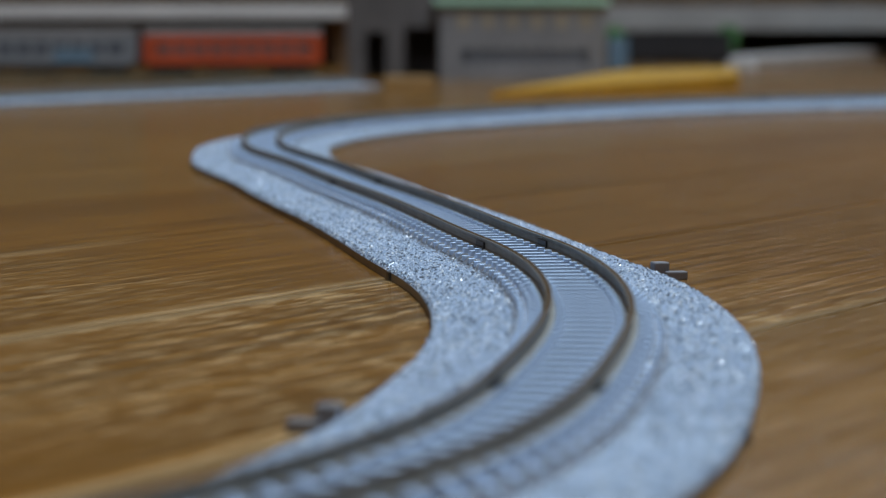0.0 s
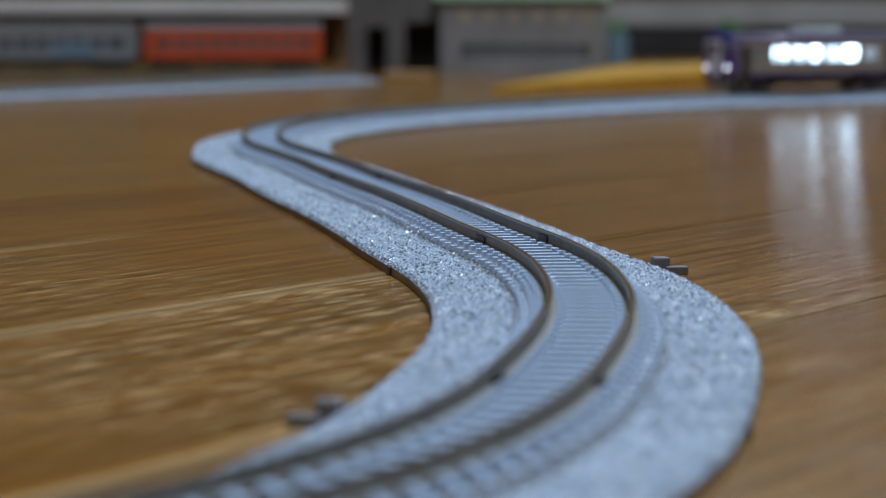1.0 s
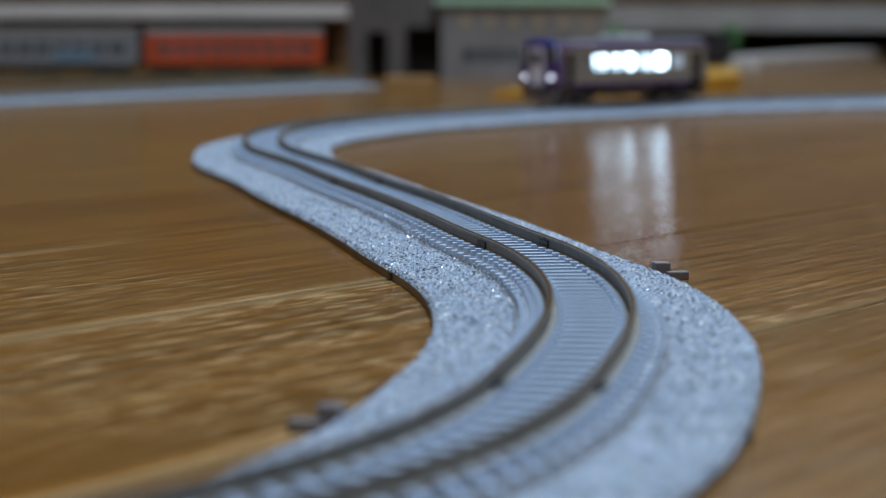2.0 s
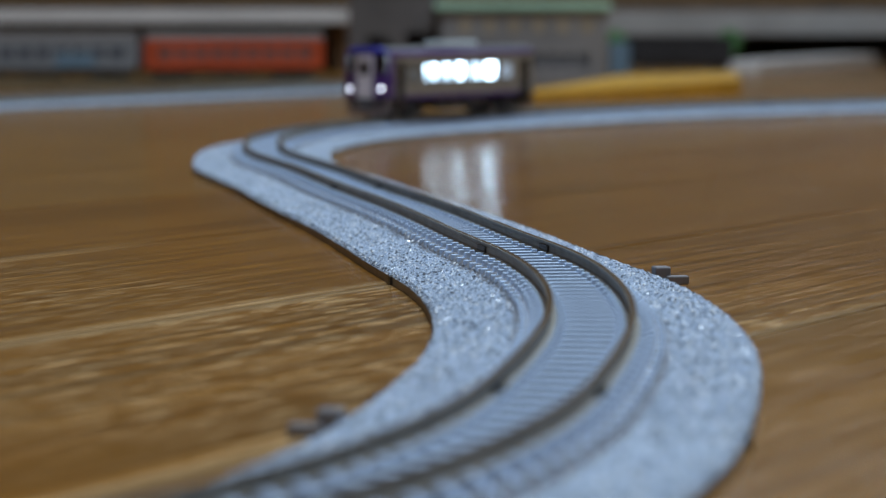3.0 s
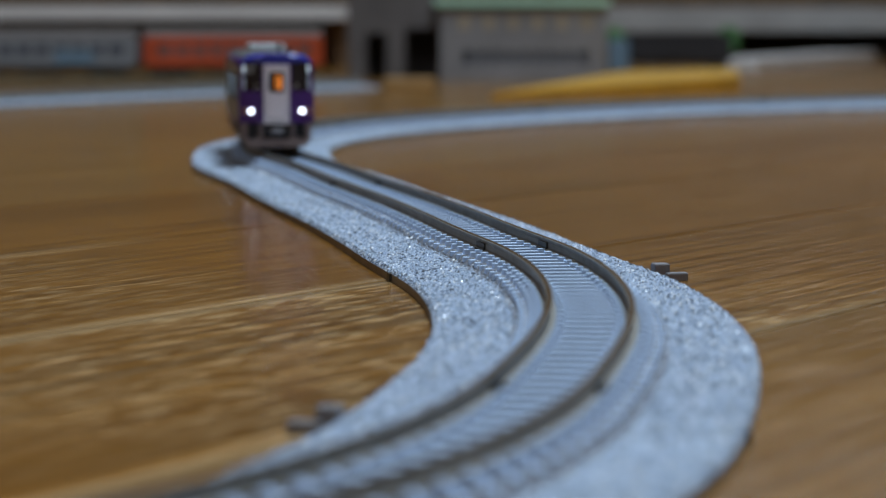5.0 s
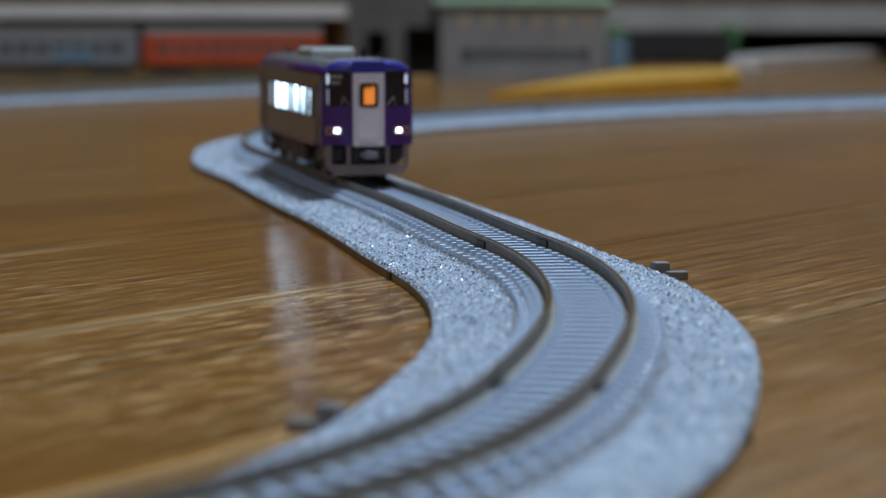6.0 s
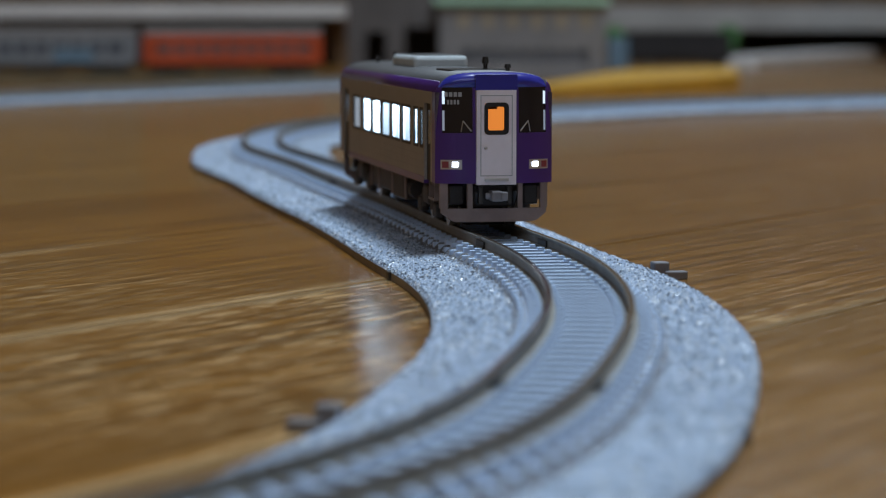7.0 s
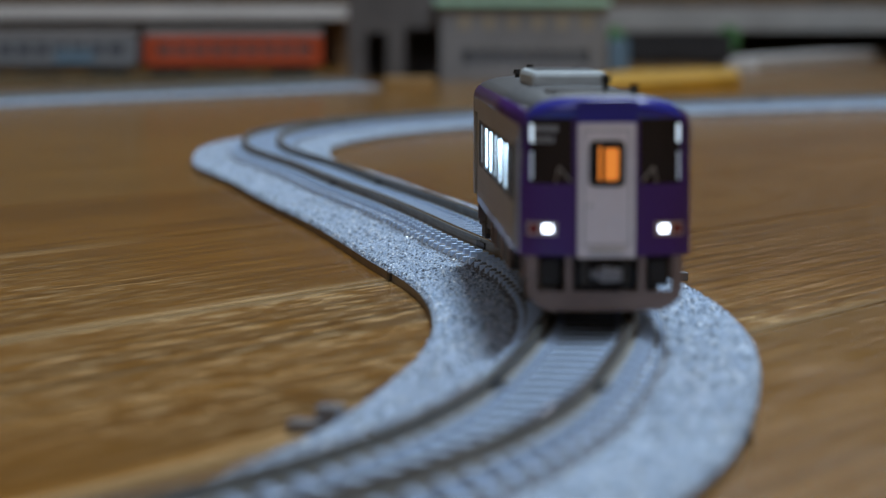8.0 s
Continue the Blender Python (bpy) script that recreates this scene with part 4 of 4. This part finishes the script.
        for a, b, c, d in ((-2.55, -2.42, 14.8, 27.4), (2.42, 2.55, 14.8, 27.4), (-2.42, 2.42, 27.27, 27.4), (-2.42, 2.42, 14.8, 14.93)):
            part("door_groove", plate(bmesh.new(), a, b, c, d, lambda u, z: (u, -0.34, z), 0.1, 1, 1), TEXTGREY, dd)
        part("door_handle", boxes((-2.0, -1.5, -0.7, -0.3, 19.0, 19.4), bevel=0.1), SILVER, dd)
        part("door_step", boxes((-1.9, 1.9, -0.9, -0.3, 14.0, 14.5), bevel=0.1), SILVER, dd)
        # skirt with its cut-outs
        bm = bmesh.new()
        sk = lambda u, z: (u, 0.5 + 1.6 * (abs(u) / 9.3) ** 3, z + (max(0.0, abs(u) - 6.6) * 0.75 * max(0.0, min(1.0, (9.2 - z) / 1.6))))
        plate(bm, -8.4, 8.4, 7.6, 9.7, sk, 0.8, 24, 4)
        for sd in (-1, 1):
            plate(bm, sd * 7.4, sd * 8.6, 9.7, zf, sk, 0.8, 2, 2)
            plate(bm, sd * 3.6, sd * 4.4, 9.7, zf, sk, 0.8, 2, 2)
        bm2 = bm
        Q("skirt", bm2, SKIRT, car, "brownish grey cab skirt with cut-outs")
        cpl = Q("coupler", boxes((-3.3, 3.3, 1.4, 3.2, 9.9, 13.4), bevel=0.2), RUBBER, car, "dark coupler pocket with a grey knuckle")
        part("knuckle", boxes((-0.9, 0.9, -1.5, 2, 10.9, 12.5), (0.5, 1.6, -1.7, -0.4, 11.0, 12.4), (-1.7, -0.9, -0.6, 0.4, 11.2, 12.2), bevel=0.22), KNUCKLE, cpl)
        for sd in (-1, 1):
            part("bracket", boxes((sd * 2.3 - 0.35, sd * 2.3 + 0.35, 0.6, 1.8, 10.4, 13.2), bevel=0.12), UNDER, cpl)
        for sd in (-1, 1):
            bm = tube(bmesh.new(), (sd * 3.1, 0.2, 12.4), (sd * 3.1, 1.6, 9.9), 0.3, 8)
            Q("air_hose", bm, RUBBER)
            Q("step_box", boxes((sd * 5.9 - 1.2, sd * 5.9 + 1.2, 1.8, 5, 10.2, 13.4), bevel=0.3), RUBBER)
        if end == 0:
            for x0, x1, z in ((-8.0, -5.2, 27.5), (-7.6, -5.6, 26.3)):
                bm = bmesh.new()
                w = (x1 - x0) / 4
                for i in range(4):
                    plate(bm, x0 + i * w + 0.1, x0 + (i + 1) * w - 0.1, z - 0.35, z + 0.35, lambda u, zz: (u, S(u, zz)[1] + 0.15, zz), 0.06, 1, 1)
                Q("destination_board", bm, TEXTGREY, car, "grey destination board with unreadable lettering")
    # floor and underframe
    P("floor_pan", boxes((-W + 0.8, W - 0.8, 3, CAR_L - 3, 12.9, 14.2)), UNDER)
    for i, (a, b, x0, x1, z0) in enumerate(((36, 46, -8.4, -4.5, 8.6), (48, 60, -8.4, -4.2, 9.2), (62, 69, -8.2, -5, 9.0), (36, 50, 4.4, 8.4, 8.8), (52, 66, 4.4, 8.4, 9.3))):
        P("equipment_box", boxes((x0, x1, a, b, z0, 13.2), bevel=0.4), UNDER)
    for y in (34, 47, 61.2, 70):
        for sd in (-1, 1):
            P("pipe", tube(bmesh.new(), (sd * 8.3, y, 13.3), (sd * 8.3, y, 8.9), 0.28, 8), SKIRT, car, "thin grey pipe")
    for sd in (-1, 1):
        P("step", boxes((sd * 8.2 - 0.5, sd * 8.2 + 0.5, 6.2, 11.1, 10.6, 11.0), (sd * 8.2 - 0.4, sd * 8.2 + 0.4, 6.2, 6.5, 11, 13.4), (sd * 8.2 - 0.4, sd * 8.2 + 0.4, 10.8, 11.1, 11, 13.4)), SKIRT, car, "grey door step")
    bm = tube(bmesh.new(), (-6.5, 31, 10.6), (-6.5, 35, 10.6), 1.6, 16)
    P("air_tank", bm, UNDER)
    bogies = []
    for yc in (18.0, 86.0):
        bm = bmesh.new()
        for sd in (-1, 1):
            box(bm, -9.0, 9.0, sd * 6.6 - 0.6, sd * 6.6 + 0.6, 9.0, 10.4, bevel=0.25)
            for ax in (-7, 7):
                box(bm, ax - 1.6, ax + 1.6, sd * 7.0 - 0.7, sd * 7.0 + 0.7, 7.6, 10.0, bevel=0.3)
                tube(bm, (ax * 0.55, sd * 7.0, 8.6), (ax * 0.55, sd * 7.0, 11.6), 0.8, 10)
            box(bm, -2.4, 2.4, sd * 7.0 - 0.9, sd * 7.0 + 0.9, 9.4, 12.4, bevel=0.3)
        box(bm, -3, 3, -6, 6, 9, 12.9)
        bog = part("bogie", bm, UNDER, car, "dark two-axle bogie")
        bog.location = (-yc * MM, 0, 0)
        for ax in (-7, 7):
            bm = bmesh.new()
            for sd in (-1, 1):
                tube(bm, (ax, sd * 4.1, 8.55), (ax, sd * 5.4, 8.55), 2.25, 20)
                tube(bm, (ax, sd * 3.75, 8.55), (ax, sd * 4.1, 8.55), 2.7, 20)
            tube(bm, (ax, -5, 8.55), (ax, 5, 8.55), 0.6, 8)
            part("wheelset", bm, WHEEL, bog, "shiny metal wheelset")
        # added black block imitates the dark shadow beneath the car
        part("shadow_block", boxes((-9.5, 9.5, -3.4, 3.4, 6.5, 9.2), bevel=0.4), RUBBER, bog, "black block between the wheels, added to deepen the shadow")
        bogies.append((yc, bog))
    return car, bogies


CAR, BOGIES = railcar()
SPEED, S_END = 119.0, 115.4


def play(s):
    return 0.7 * math.exp(-((s - 330) / 130) ** 2)


def car_pose(t):
    s = S_END + SPEED * (8 - t)
    ax, ay, ah = on_line(s + 18)
    bx, by, bh = on_line(s + 86)
    # flange play towards the outside of the bend
    ax, bx = ax - play(s + 18), bx - play(s + 86)
    yaw = math.atan2(ay - by, ax - bx)
    fx, fy = ax + 18 * math.cos(yaw), ay + 18 * math.sin(yaw)
    return pose(fx * MM, fy * MM, 0, 0, 0, math.degrees(yaw)), [math.degrees((h + math.pi - yaw + math.pi) % (2 * math.pi) - math.pi) for h in (ah, bh)]


def motions():
    rows = [(i * 0.1, *car_pose(i * 0.1)) for i in range(81)]
    walk(CAR, [(t, m) for t, m, _ in rows])
    for k, (yc, bog) in enumerate(BOGIES):
        walk(bog, [(t, pose(-yc * MM, 0, 0, 0, 0, a[k])) for t, m, a in rows])


motions()
